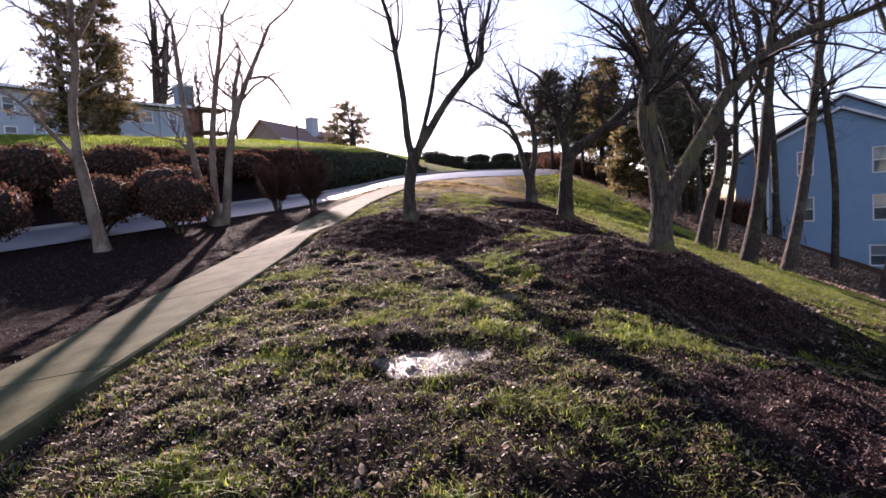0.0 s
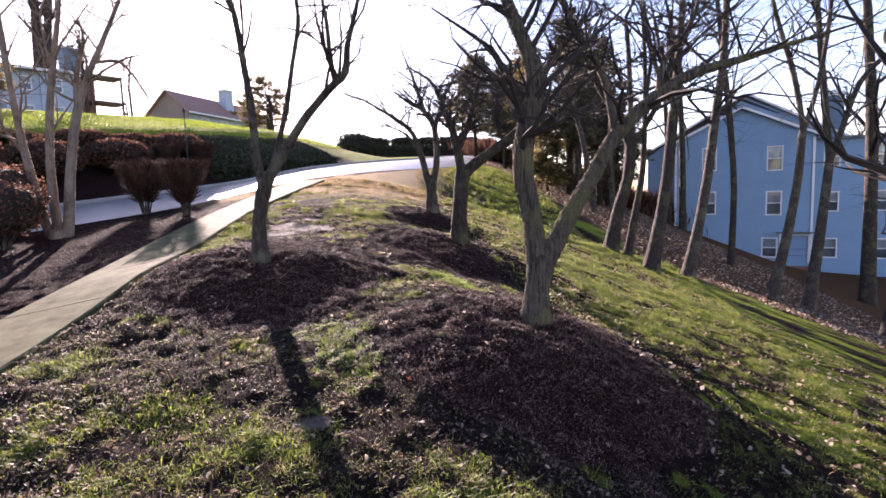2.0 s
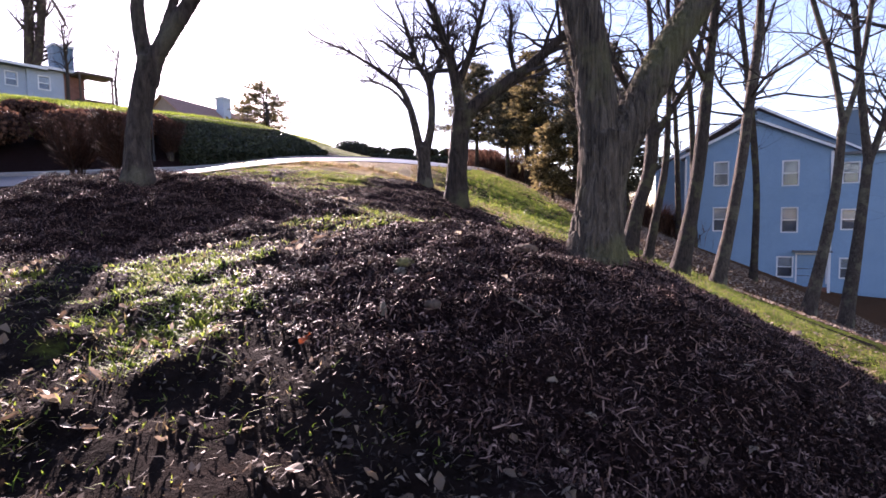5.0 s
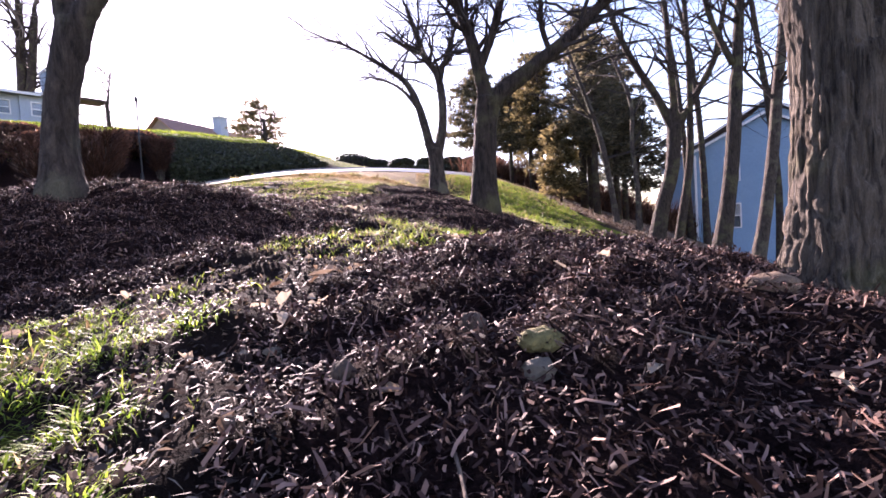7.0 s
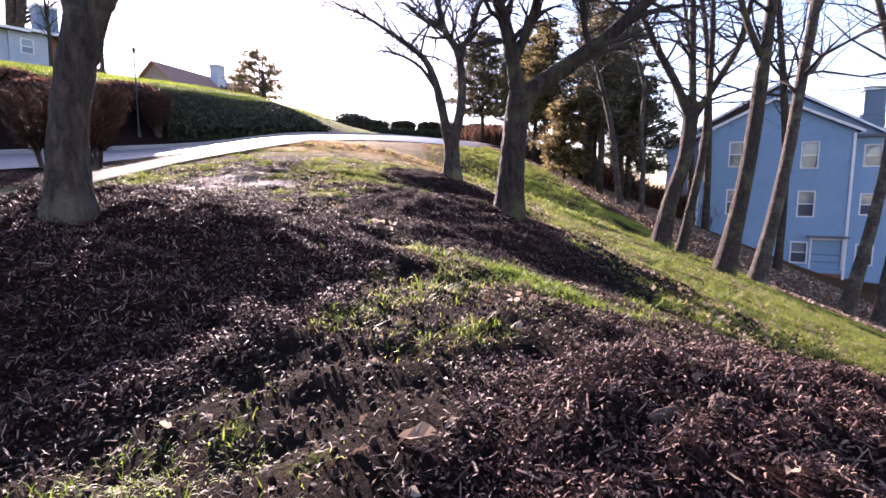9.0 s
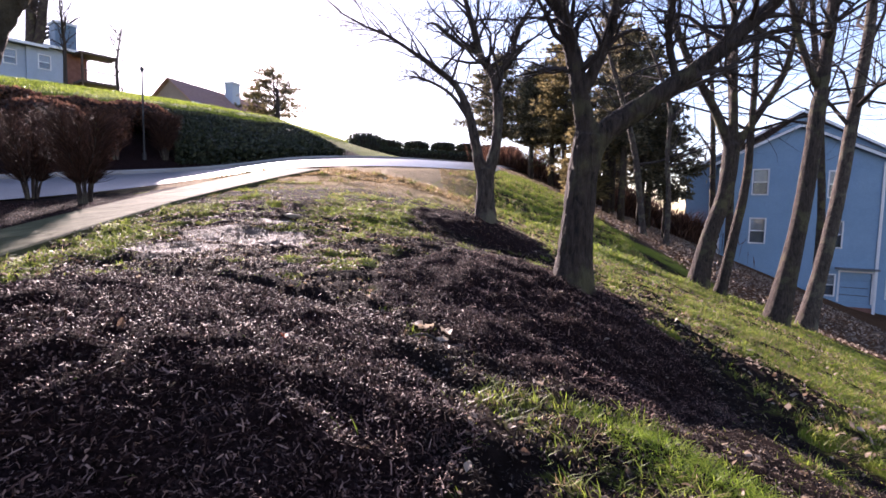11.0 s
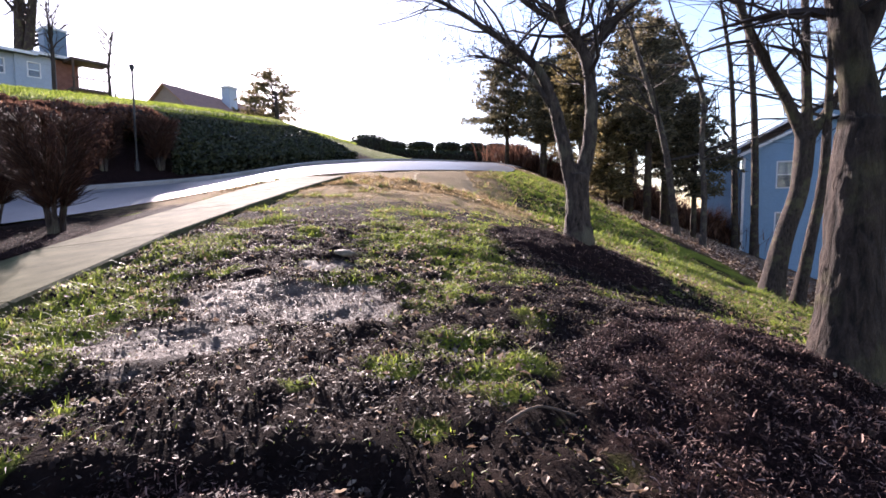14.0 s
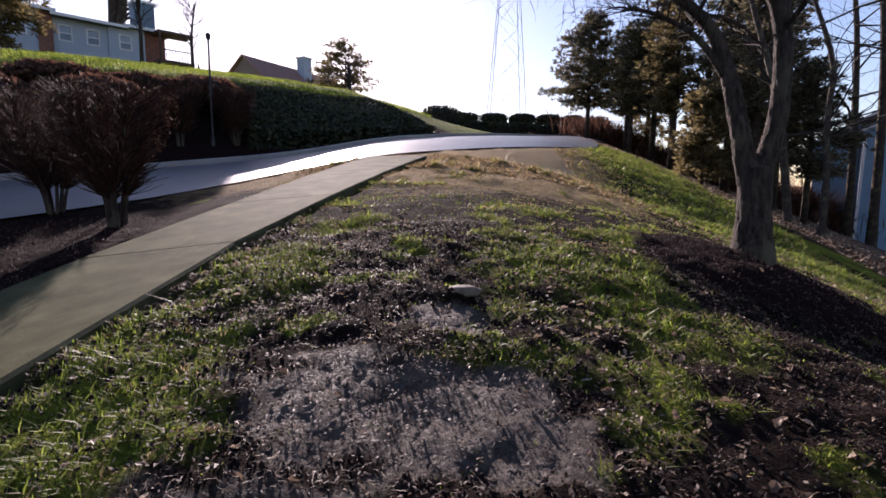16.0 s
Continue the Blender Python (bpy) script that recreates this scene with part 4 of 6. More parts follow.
def wall_with_holes(g, x0, x1, z0, z1, y0, y1, holes):
    """One wall from x0 to x1 between y0 and y1 with rectangular holes (x, z, w, h) through it."""
    xs = sorted({x0, x1, *(h[0] - h[2] / 2 for h in holes), *(h[0] + h[2] / 2 for h in holes)})
    zs = sorted({z0, z1, *(h[1] - h[3] / 2 for h in holes), *(h[1] + h[3] / 2 for h in holes)})
    nx, nz = len(xs) - 1, len(zs) - 1

    def solid(i, k):
        if not (0 <= i < nx and 0 <= k < nz):
            return False
        mx, mz = (xs[i] + xs[i + 1]) / 2, (zs[k] + zs[k + 1]) / 2
        return not any(abs(mx - h[0]) < h[2] / 2 and abs(mz - h[1]) < h[3] / 2 for h in holes)
    vs, index, fs = [], {}, []

    def v(i, k, back):
        if (i, k, back) not in index:
            index[i, k, back] = len(vs)
            vs.append((xs[i], y1 if back else y0, zs[k]))
        return index[i, k, back]
    for i in range(nx):
        for k in range(nz):
            if not solid(i, k):
                continue
            fs.append((v(i, k, 0), v(i + 1, k, 0), v(i + 1, k + 1, 0), v(i, k + 1, 0)))
            fs.append((v(i, k, 1), v(i, k + 1, 1), v(i + 1, k + 1, 1), v(i + 1, k, 1)))
            if not solid(i - 1, k):
                fs.append((v(i, k, 0), v(i, k + 1, 0), v(i, k + 1, 1), v(i, k, 1)))
            if not solid(i + 1, k):
                fs.append((v(i + 1, k, 0), v(i + 1, k, 1), v(i + 1, k + 1, 1), v(i + 1, k + 1, 0)))
            if not solid(i, k - 1):
                fs.append((v(i, k, 0), v(i, k, 1), v(i + 1, k, 1), v(i + 1, k, 0)))
            if not solid(i, k + 1):
                fs.append((v(i, k + 1, 0), v(i + 1, k + 1, 0), v(i + 1, k + 1, 1), v(i, k + 1, 1)))
    g.add(vs, fs)


def clapboards(parent, x0, x1, z0, z1, y_face, holes, step=0.19, mat_=None, top=None):
    """Overlapping boards, each one a slanting strip, cut at the openings."""
    z = z0
    while z < z1 - 0.02:
        spans = [(x0, x1)]
        for hx, hz, hw, hh in holes:
            if z + step > hz - hh / 2 - 0.1 and z < hz + hh / 2 + 0.1:
                cut = []
                for a, b in spans:
                    l, r = hx - hw / 2 - 0.1, hx + hw / 2 + 0.1
                    if r <= a or l >= b:
                        cut.append((a, b))
                        continue
                    if l > a:
                        cut.append((a, l))
                    if r < b:
                        cut.append((r, b))
                spans = cut
        for a, b in spans:
            g = Geo()
            if top is not None:
                lo, hi = top(z + step)
                a, b = max(a, lo), min(b, hi)
                if b - a < 0.05:
                    continue
            g.add([(a, y_face - 0.035, z), (b, y_face - 0.035, z), (b, y_face - 0.006, z + step), (a, y_face - 0.006, z + step), (a, y_face, z), (b, y_face, z)],
                  [(0, 1, 2, 3), (4, 5, 1, 0)])
            part("board", g, mat_, parent)
        z += step


def roof_plane(g, x0, z0, x1, z1, ya, yb, thick=0.18):
    """A pitched slab rising from (x0, z0) to (x1, z1), from ya to yb."""
    d = Vector((x1 - x0, z1 - z0)).normalized()
    nx, nz = -d.y * thick, d.x * thick
    if nz < 0:
        nx, nz = -nx, -nz
    vs = [(x0, ya, z0), (x1, ya, z1), (x1, yb, z1), (x0, yb, z0), (x0 + nx, ya, z0 + nz), (x1 + nx, ya, z1 + nz), (x1 + nx, yb, z1 + nz), (x0 + nx, yb, z0 + nz)]
    g.add(vs, [(3, 2, 1, 0), (4, 5, 6, 7), (0, 1, 5, 4), (1, 2, 6, 5), (2, 3, 7, 6), (3, 0, 4, 7)])


def build_blue_house():
    o = Vector((35.02, 44.99, 0))
    rz = math.degrees(math.atan2(HOUSE_U.y, HOUSE_U.x))
    house = thing("apartment_house", o.x, o.y, 0, "three-storey blue-grey clapboard apartment house with white trim", "house", rz=rz)
    L, R, W = -5.0, 5.5, 15.5
    base, eave, peak = -6.0, 7.1, 9.55
    holes = [(-2.2, 5.4, 0.98, 1.9), (-2.2, 1.5, 0.98, 1.9), (2.75, 5.2, 0.98, 1.9), (2.75, 1.4, 0.98, 1.9), (2.52, -2.45, 0.98, 1.55), (4.3, -2.55, 1.9, 2.3)]
    g = Geo()
    wall_with_holes(g, L, R, base, eave, 0.0, 0.25, holes)
    mid = (L + R) / 2
    g.add([(L, 0, eave), (R, 0, eave), (mid, 0, peak), (L, 0.25, eave), (R, 0.25, eave), (mid, 0.25, peak)], [(0, 1, 2), (5, 4, 3), (0, 2, 5, 3), (2, 1, 4, 5)])
    left = Geo()
    left.box(L, 0.25, base, L + 0.25, 14, eave)
    part("wall", left, SIDING, house)
    wall = part("wall", g, SIDING, house)
    clapboards(wall, L, R, base + 2.0, peak - 0.2, 0.0, holes, 0.24, SIDING,
               lambda z: (L, R) if z < eave else (L + (z - eave) / (peak - eave) * (mid - L), R - (z - eave) / (peak - eave) * (R - mid)))
    # the wing set back on the right
    wh = [(wx, wz, 0.95, 1.5) for wx in (6.8, 10.2, 13.4) for wz in (5.1, 1.4, -2.5)]
    w = Geo()
    wall_with_holes(w, R, W, base, eave - 0.6, 0.9, 1.15, wh)
    for box in ((R - 0.25, 0.25, base, R, 0.9, eave - 0.6), (W - 0.25, 1.15, base, W, 13.75, eave - 0.6), (L, 13.75, base, W, 14, eave - 0.6)):
        q = Geo()
        q.box(*box)
        part("wall", q, SIDING, house)
    wing = part("wing_wall", w, SIDING, house)
    clapboards(wing, R, W, base + 1.6, eave - 0.6, 0.9, wh, 0.24, SIDING)
    for hx, hz, hw, hh in holes[:5]:
        window_unit(house, hx, hz, hw, hh, 0.0)
    for hx, hz, hw, hh in wh:
        window_unit(house, hx, hz, hw, hh, 0.9)
    # patio door with a trim hood
    d = Geo()
    x0, x1, z0, z1 = 3.35, 5.25, -3.7, -1.4
    d.box(x0 - 0.12, -0.05, z0, x0, 0.12, z1 + 0.12)
    d.box(x1, -0.05, z0, x1 + 0.12, 0.12, z1 + 0.12)
    d.box(x0, -0.05, z1, x1, 0.12, z1 + 0.12)
    door = part("door", d, TRIM, house, "wide pale garage-like door in a white frame")
    p = Geo()
    for k in range(4):
        p.box(x0 + 0.02, 0.06, z0 + 0.02 + k * 0.57, x1 - 0.02, 0.10, z0 + 0.55 + k * 0.57, None)
    part("door_panel", p, SIDING, door)
    h = Geo()
    h.box(x0 - 0.35, -0.55, z1 + 0.22, x1 + 0.35, 0.0, z1 + 0.34)
    part("door_hood", h, SHINGLE, door)
    # front gable roof, verge boards and the taller roof behind
    for a, b, nm in (((L - 0.45, eave - 0.2), (mid, peak + 0.04), "roof"), ((R + 0.45, eave - 0.2), (mid, peak + 0.04), "roof")):
        rg = Geo()
        roof_plane(rg, a[0], a[1], b[0], b[1], -0.4, 6.0)
        roof = part("roof", rg, SHINGLE, house)
        vg = Geo()
        roof_plane(vg, a[0], a[1] - 0.14, b[0], b[1] - 0.02, -0.46, -0.38, 0.20)
        part("verge_board", vg, TRIM, roof)
    L2, R2, pk = L - 0.2, 8.4, 11.2
    m2 = 0.55
    bg = Geo()
    bg.add([(L2, 3.2, eave - 0.4), (R2, 3.2, eave - 0.4), (m2, 3.2, pk - 0.2), (L2, 3.4, eave - 0.4), (R2, 3.4, eave - 0.4), (m2, 3.4, pk - 0.2)], [(0, 1, 2), (5, 4, 3), (0, 2, 5, 3), (2, 1, 4, 5)])
    bg.add([(L2 - 2.6, 3.2, eave - 1.0), (L2, 3.2, eave - 1.0), (L2, 3.2, eave + 0.8), (L2 - 2.6, 3.4, eave - 1.0), (L2, 3.4, eave - 1.0), (L2, 3.4, eave + 0.8)], [(0, 1, 2), (5, 4, 3), (0, 2, 5, 3)])
    part("rear_gable", bg, SIDING, house)
    side = Geo()
    side.box(L - 2.8, 3.2, base, L - 0.02, 3.45, eave - 1.0)
    side.box(L - 2.8, 3.45, base, L - 2.55, 13.9, eave - 1.0)
    side_wall = part("side_wall", side, SIDING, house)
    clapboards(side_wall, L - 2.8, L - 0.05, base + 1.6, eave - 1.0, 3.2, [], 0.24, SIDING)
    for a in (L2 - 3.2, R2 + 0.9):
        rg = Geo()
        roof_plane(rg, a, eave - 1.0, m2, pk, 2.8, 14.4)
        roof = part("roof", rg, SHINGLE, house)
        vg = Geo()
        roof_plane(vg, a, eave - 1.02, m2, pk - 0.02, 2.72, 2.8, 0.16)
        part("verge_board", vg, TRIM, roof)
    rg = Geo()
    rg.box(R, 0.5, eave - 0.6, W + 0.4, 14.2, eave - 0.4)
    part("wing_roof", rg, SHINGLE, house)
    for x, y, z1 in ((R - 0.04, -0.10, eave - 0.3), (L + 0.06, -0.10, eave - 0.3), (W - 0.05, 0.8, eave - 0.7)):
        c = Geo()
        c.box(x - 0.09, y, base, x + 0.09, y + 0.10, z1, None)
        part("downspout", c, TRIM, house, "white corner downspout")
    c = Geo()
    c.box(6.7, 5.0, eave - 1, 8.1, 6.4, 10.6)
    chim = part("chimney", c, SLATE, house, "boxed chimney clad in dark slate siding")
    cc = Geo()
    cc.box(6.55, 4.85, 10.6, 8.25, 6.55, 10.85)
    part("chimney_cap", cc, TRIM, chim)
    f = Geo()
    f.box(L - 0.03, -0.03, base, R + 0.03, 0.0, base + 2.0)
    part("foundation", f, BRICK, house)
    return house


build_blue_house()


# ---- hilltop apartments on the left ----
def build_hilltop_apartments():
    b = thing("apartment_building", -31.2, 57.6, 12.05, "grey-blue sided apartments with brick ends and balconies on the hilltop", "building", rz=44.0)
    top = 4.7
    segs = [(-9.0, -0.3, SIDING_GREY, 0.0), (-0.3, 0.7, BRICK, -0.2), (0.7, 4.7, SIDING_GREY, 0.2), (4.7, 7.6, SIDING_GREY, -0.1), (7.6, 9.4, BRICK, 0.1)]
    for a, c, m_, dy in segs:
        g = Geo()
        holes = []
        if m_ is SIDING_GREY:
            n = 4 if c - a > 6 else 2 if c - a > 3.5 else 1
            holes = [(a + (c - a) * (k + 0.45) / n, h, 0.8, 1.15) for k in range(n) for h in (0.5, 3.2)]
        wall_with_holes(g, a, c, -4.0, top, dy, dy + 0.3, holes)
        part("wall", g, m_, b)
        for h in holes:
            window_unit(b, *h, dy)
    for box in ((9.1, 0.4, -4, 9.4, 11, top), (-9, 10.7, -4, 9.1, 11, top), (-9, 0.3, -4, -8.7, 10.7, top)):
        g = Geo()
        g.box(*box)
        part("wall", g, SIDING_GREY, b)
    for a, c, zz in ((-9.5, 0.9, top + 0.1), (0.5, 6.2, top - 0.15), (5.8, 10.0, top)):
        r = Geo()
        r.add([(a, -0.7, zz), (c, -0.7, zz), (c, 5.2, zz + 1.0), (a, 5.2, zz + 1.0), (a, 11.6, zz), (c, 11.6, zz), (a, -0.7, zz - 0.2), (c, -0.7, zz - 0.2), (c, 11.6, zz - 0.2), (a, 11.6, zz - 0.2)],
              [(0, 1, 2, 3), (3, 2, 5, 4), (6, 9, 8, 7), (0, 6, 7, 1), (1, 7, 8, 5, 2), (0, 3, 4, 9, 6), (4, 5, 8, 9)])
        part("roof", r, SHINGLE, b)
        t = Geo()
        t.box(a, -0.78, zz - 0.22, c, -0.70, zz + 0.02)
        part("gutter", t, TRIM, b)
    c = Geo()
    c.box(7.2, 1.0, 4.0, 8.9, 2.6, 7.3)
    ch = part("chimney", c, SLATE, b, "square boxed slate-blue chimney with a pale cap")
    cc = Geo()
    cc.box(7.1, 0.9, 7.3, 9.0, 2.7, 7.5)
    part("chimney_cap", cc, TRIM, ch)
    for zz in (-0.6, 1.9, 4.5):
        d = Geo()
        d.box(8.2, -2.0, zz - 0.22, 11.3, 0.1, zz)
        deck = part("balcony", d, DECK, b, "dark timber balcony")
        if zz < 4:
            for k in range(12):
                p = Geo()
                xx = 8.3 + k * 0.265
                p.box(xx, -1.95, zz, xx + 0.05, -1.9, zz + 0.9)
                part("baluster", p, DECK, deck)
            p = Geo()
            p.box(8.2, -2.0, zz + 0.9, 11.3, -1.86, zz + 0.98)
            part("rail", p, DECK, deck)
    for xx in (8.3, 11.1):
        p = Geo()
        p.box(xx, -1.95, -4.2, xx + 0.15, -1.8, 4.3)
        part("post", p, DECK, b)
    return b


build_hilltop_apartments()


def build_hill_cottage():
    b = thing("hillside_house", -20.8, 82.0, 15.5, "low house with brown shingled roof and square chimney", "house", rz=62)
    g = Geo()
    g.box(0, 0, -9, 18, 7, 0.7)
    g.add([(0, 0, 0.7), (0, 7, 0.7), (0, 3.5, 3.6), (0.2, 0, 0.7), (0.2, 7, 0.7), (0.2, 3.5, 3.6)], [(0, 2, 1), (3, 4, 5), (0, 3, 5, 2), (2, 5, 4, 1)])
    part("wall", g, SIDING_GREY, b)
    gable = Geo()
    gable.box(-0.08, -0.02, -9, -0.003, 7.02, 0.7)
    gable.add([(-0.05, 0, 0.7), (-0.05, 7, 0.7), (-0.05, 3.5, 3.55)], [(0, 2, 1)])
    part("gable_end", gable, TAN_SIDING, b, "tan gable end")
    for ya in (-0.6, 7.6):
        r = Geo()
        z0, z1 = 0.55, 3.85
        r.add([(-0.5, ya, z0), (18.5, ya, z0), (18.5, 3.5, z1), (-0.5, 3.5, z1), (-0.5, ya, z0 - 0.2), (18.5, ya, z0 - 0.2), (18.5, 3.5, z1 - 0.2), (-0.5, 3.5, z1 - 0.2)],
              [(0, 1, 2, 3), (7, 6, 5, 4), (0, 4, 5, 1), (1, 5, 6, 2), (3, 2, 6, 7), (0, 3, 7, 4)])
        roof = part("roof", r, SHINGLE_BROWN, b)
        t = Geo()
        t.box(-0.5, ya - 0.1, z0 - 0.22, 18.5, ya - 0.005, z0 + 0.02)
        part("gutter", t, TRIM, roof)
    c = Geo()
    c.box(9.2, 1.4, 1.6, 10.8, 2.8, 5.2)
    ch = part("chimney", c, SIDING_GREY, b, "square boxed chimney with a pale cap")
    cc = Geo()
    cc.box(9.05, 1.25, 5.2, 10.95, 2.95, 5.42)
    part("chimney_cap", cc, TRIM, ch)
    for xx in (3.0, 7.0, 13.5):
        window_unit(b, xx, -0.6, 1.2, 1.1, -0.02)


build_hill_cottage()


# ---- shrubs and hedges ----
def leaf_quads(g, n, sample, size, rnd, long=1.6):
    for _ in range(n):
        p = Vector(sample(rnd))
        a = Vector((rnd.gauss(0, 1), rnd.gauss(0, 1), rnd.gauss(0, 1))).normalized()
        b = a.orthogonal().normalized()
        b = (b * math.cos(rnd.uniform(0, 6.3)) + a.cross(b) * math.sin(rnd.uniform(0, 6.3))).normalized()
        s = size * rnd.uniform(0.6, 1.35)
        g.add([tuple(p - a * s * long), tuple(p + b * s), tuple(p + a * s * long), tuple(p - b * s)], [(0, 1, 2, 3)])


def lump(g, cx, cy, cz, rx, ry, rz, seed, flat=2.6, rough=0.10):
    """A clipped rounded body with an uneven skin."""
    nu, nv = 18, 10
    for j in range(nv + 1):
        ph = -math.pi / 2 + math.pi * j / nv
        for i in range(nu):
            th = 2 * math.pi * i / nu
            d = Vector((math.cos(ph) * math.cos(th), math.cos(ph) * math.sin(th), math.sin(ph)))
            k = (abs(d.x) ** flat + abs(d.y) ** flat + abs(d.z) ** flat) ** (-1 / flat)
            k *= 1 + rough * noise.noise((d.x * 2.5 + seed, d.y * 2.5, d.z * 2.5))
            g.v.append((cx + d.x * rx * k, cy + d.y * ry * k, cz + d.z * rz * k))
    base = len(g.v) - nu * (nv + 1)
    for j in range(nv):
        for i in range(nu):
            a = base + j * nu + i
            b = base + j * nu + (i + 1) % nu
            g.f.append((a, b, b + nu, a + nu))


def clipped_shrub(name, label, x, y, rx, ry, h, seed, material, n, size, lift=0.0, stems=0, flat=2.6, group="", lean=0.0):
    """A trimmed shrub: stems, a dark solid core coloured as inner shade, and a skin of leaves or twig ends."""
    rnd = random.Random(seed)
    z = land_at(x, y)
    ob = thing(name, x, y, z, label, "shrub", group)
    cz, rz = lift + (h - lift) / 2, (h - lift) / 2
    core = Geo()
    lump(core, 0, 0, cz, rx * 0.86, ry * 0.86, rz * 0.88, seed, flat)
    part("inside", core, SHRUB_SHADE_CORE, ob)
    skin = Geo()

    def sample(r_):
        d = Vector((r_.gauss(0, 1), r_.gauss(0, 1), r_.gauss(0, 1))).normalized()
        k = (abs(d.x) ** flat + abs(d.y) ** flat + abs(d.z) ** flat) ** (-1 / flat)
        k *= (1 + 0.10 * noise.noise((d.x * 2.5 + seed, d.y * 2.5, d.z * 2.5))) * r_.uniform(0.84, 1.05)
        return (d.x * rx * k, d.y * ry * k, max(cz + d.z * rz * k, 0.02))
    leaf_quads(skin, n, sample, size, rnd)
    part("foliage", skin, material, ob)
    for k in range(stems):
        a = 6.28 * k / stems + rnd.uniform(-0.3, 0.3)
        s = Geo()
        top = (math.cos(a) * rx * 0.55, math.sin(a) * ry * 0.55, lift + rz * 0.5)
        s.tube([(math.cos(a) * 0.07, math.sin(a) * 0.07, -0.08), (math.cos(a) * 0.12, math.sin(a) * 0.12, lift * 0.45), top], [0.035, 0.028, 0.014], 6, 0.1, True, seed + k)
        part("stem", s, BARK_PALE, ob)
    return ob


def vase_shrub(label, x, y, rx, h, seed):
    """A leafless clipped shrub: a fan of stems from one foot, and a haze of fine upright twigs."""
    rnd = random.Random(seed)
    z = land_at(x, y)
    ob = thing("bare_shrub", x, y, z, label, "shrub", "bare shrubs by the sidewalk")
    fine = Geo()
    for k in range(10):
        a = 6.28 * k / 10 + rnd.uniform(-0.25, 0.25)
        reach = rx * rnd.uniform(0.35, 0.92)
        p = [(math.cos(a) * 0.07, math.sin(a) * 0.07, -0.06), (math.cos(a) * reach * rnd.uniform(0.2, 0.4), math.sin(a) * reach * rnd.uniform(0.2, 0.4), h * rnd.uniform(0.18, 0.26)), (math.cos(a) * reach * 0.72, math.sin(a) * reach * 0.72, h * 0.52), (math.cos(a) * reach, math.sin(a) * reach, h * 0.86)]
        s = Geo()
        line = smooth_line([(*q, r) for q, r in zip(p, (0.02, 0.016, 0.011, 0.005))], 4)
        s.tube([q[:3] for q in line], [q[3] for q in line], 6, 0.06, True, seed + k)
        part("stem", s, BARK_PALE, ob)
        for j in range(230):
            q = line[rnd.randint(4, len(line) - 1)]
            d = Vector((math.cos(a) * 0.35 + rnd.uniform(-0.6, 0.6), math.sin(a) * 0.35 + rnd.uniform(-0.6, 0.6), rnd.uniform(0.25, 1.0))).normalized()
            n = rnd.uniform(0.18, 0.42)
            e = Vector(q[:3]) + d * n
            e.x, e.y, e.z = max(min(e.x, rx), -rx), max(min(e.y, rx), -rx), min(e.z, h * rnd.uniform(0.96, 1.02))
            m_ = (Vector(q[:3]) + e) / 2 + Vector((rnd.uniform(-0.03, 0.03), rnd.uniform(-0.03, 0.03), 0))
            fine.tube([q[:3], tuple(m_), tuple(e)], [0.0045, 0.0035, 0.0018], 3, 0, False)
    part("twig_crown", fine, SHRUB_TWIG, ob)
    hz = Geo()

    def sample(r_):
        a, r = r_.uniform(0, 6.28), math.sqrt(r_.random())
        t = r_.random() ** 0.7
        w = rx * (0.35 + 0.65 * min(1, t * 1.5))
        return (math.cos(a) * r * w, math.sin(a) * r * w, h * (0.3 + 0.7 * t))
    leaf_quads(hz, 2600, sample, 0.0055, rnd, 3.5)
    part("bud_haze", hz, SHRUB_TWIG, ob)
    return ob


vase_shrub("leafless clipped brown shrub with fanning stems by the sidewalk", -3.35, 18.8, 0.62, 1.35, 61)
vase_shrub("leafless clipped brown shrub with a thicker foot by the sidewalk", -2.1, 17.9, 0.62, 1.35, 62)
vase_shrub("small leafless vase-shaped shrub across the lane", -3.85, 25.9, 0.5, 1.35, 63)
vase_shrub("small leafless vase-shaped shrub across the lane", -4.8, 24.95, 0.5, 1.3, 64)
for i, (x, y, rx, h) in enumerate([(-5.2, 16.2, 0.85, 1.5), (-4.5, 15.2, 0.7, 1.25), (-6.4, 15.4, 0.8, 1.4), (-7.6, 13.6, 0.8, 1.4)]):
    clipped_shrub("brown_shrub", "rusty brown clipped winter shrub in the roadside bed", x, y, rx, rx * 0.9, h, 70 + i, SHRUB_BROWN, 2600, 0.022, 0.25, 7, group="brown roadside shrubs")
for i, (x, y, rx, h) in enumerate([(-8.9, 20.6, 1.15, 1.7), (-7.6, 22.6, 1.05, 1.25), (-6.2, 24.4, 1.0, 1.2), (-10.4, 18.6, 1.15, 1.8), (-12.0, 16.6, 1.2, 1.8), (-13.8, 14.8, 1.2, 1.8)]):
    clipped_shrub("rounded_shrub", "tall rounded brown shrub at the foot of the bank", x, y, rx, rx, h, 80 + i, SHRUB_BROWN, 2400, 0.04, 0.2, 0, 2.2, group="shrubs at the foot of the bank")
for i, (x, y, rx, h) in enumerate([(-5.2, 27.3, 1.0, 0.95), (-6.5, 26.6, 1.0, 0.75), (-7.9, 25.6, 1.0, 0.75), (-9.4, 24.0, 1.1, 0.7)]):
    clipped_shrub("rounded_shrub", "broad rounded brown shrub on the bank beside the hedge", x, y, rx, rx, h, 120 + i, SHRUB_BROWN, 2600, 0.04, 0.1, 0, 2.2, group="shrubs at the foot of the bank")


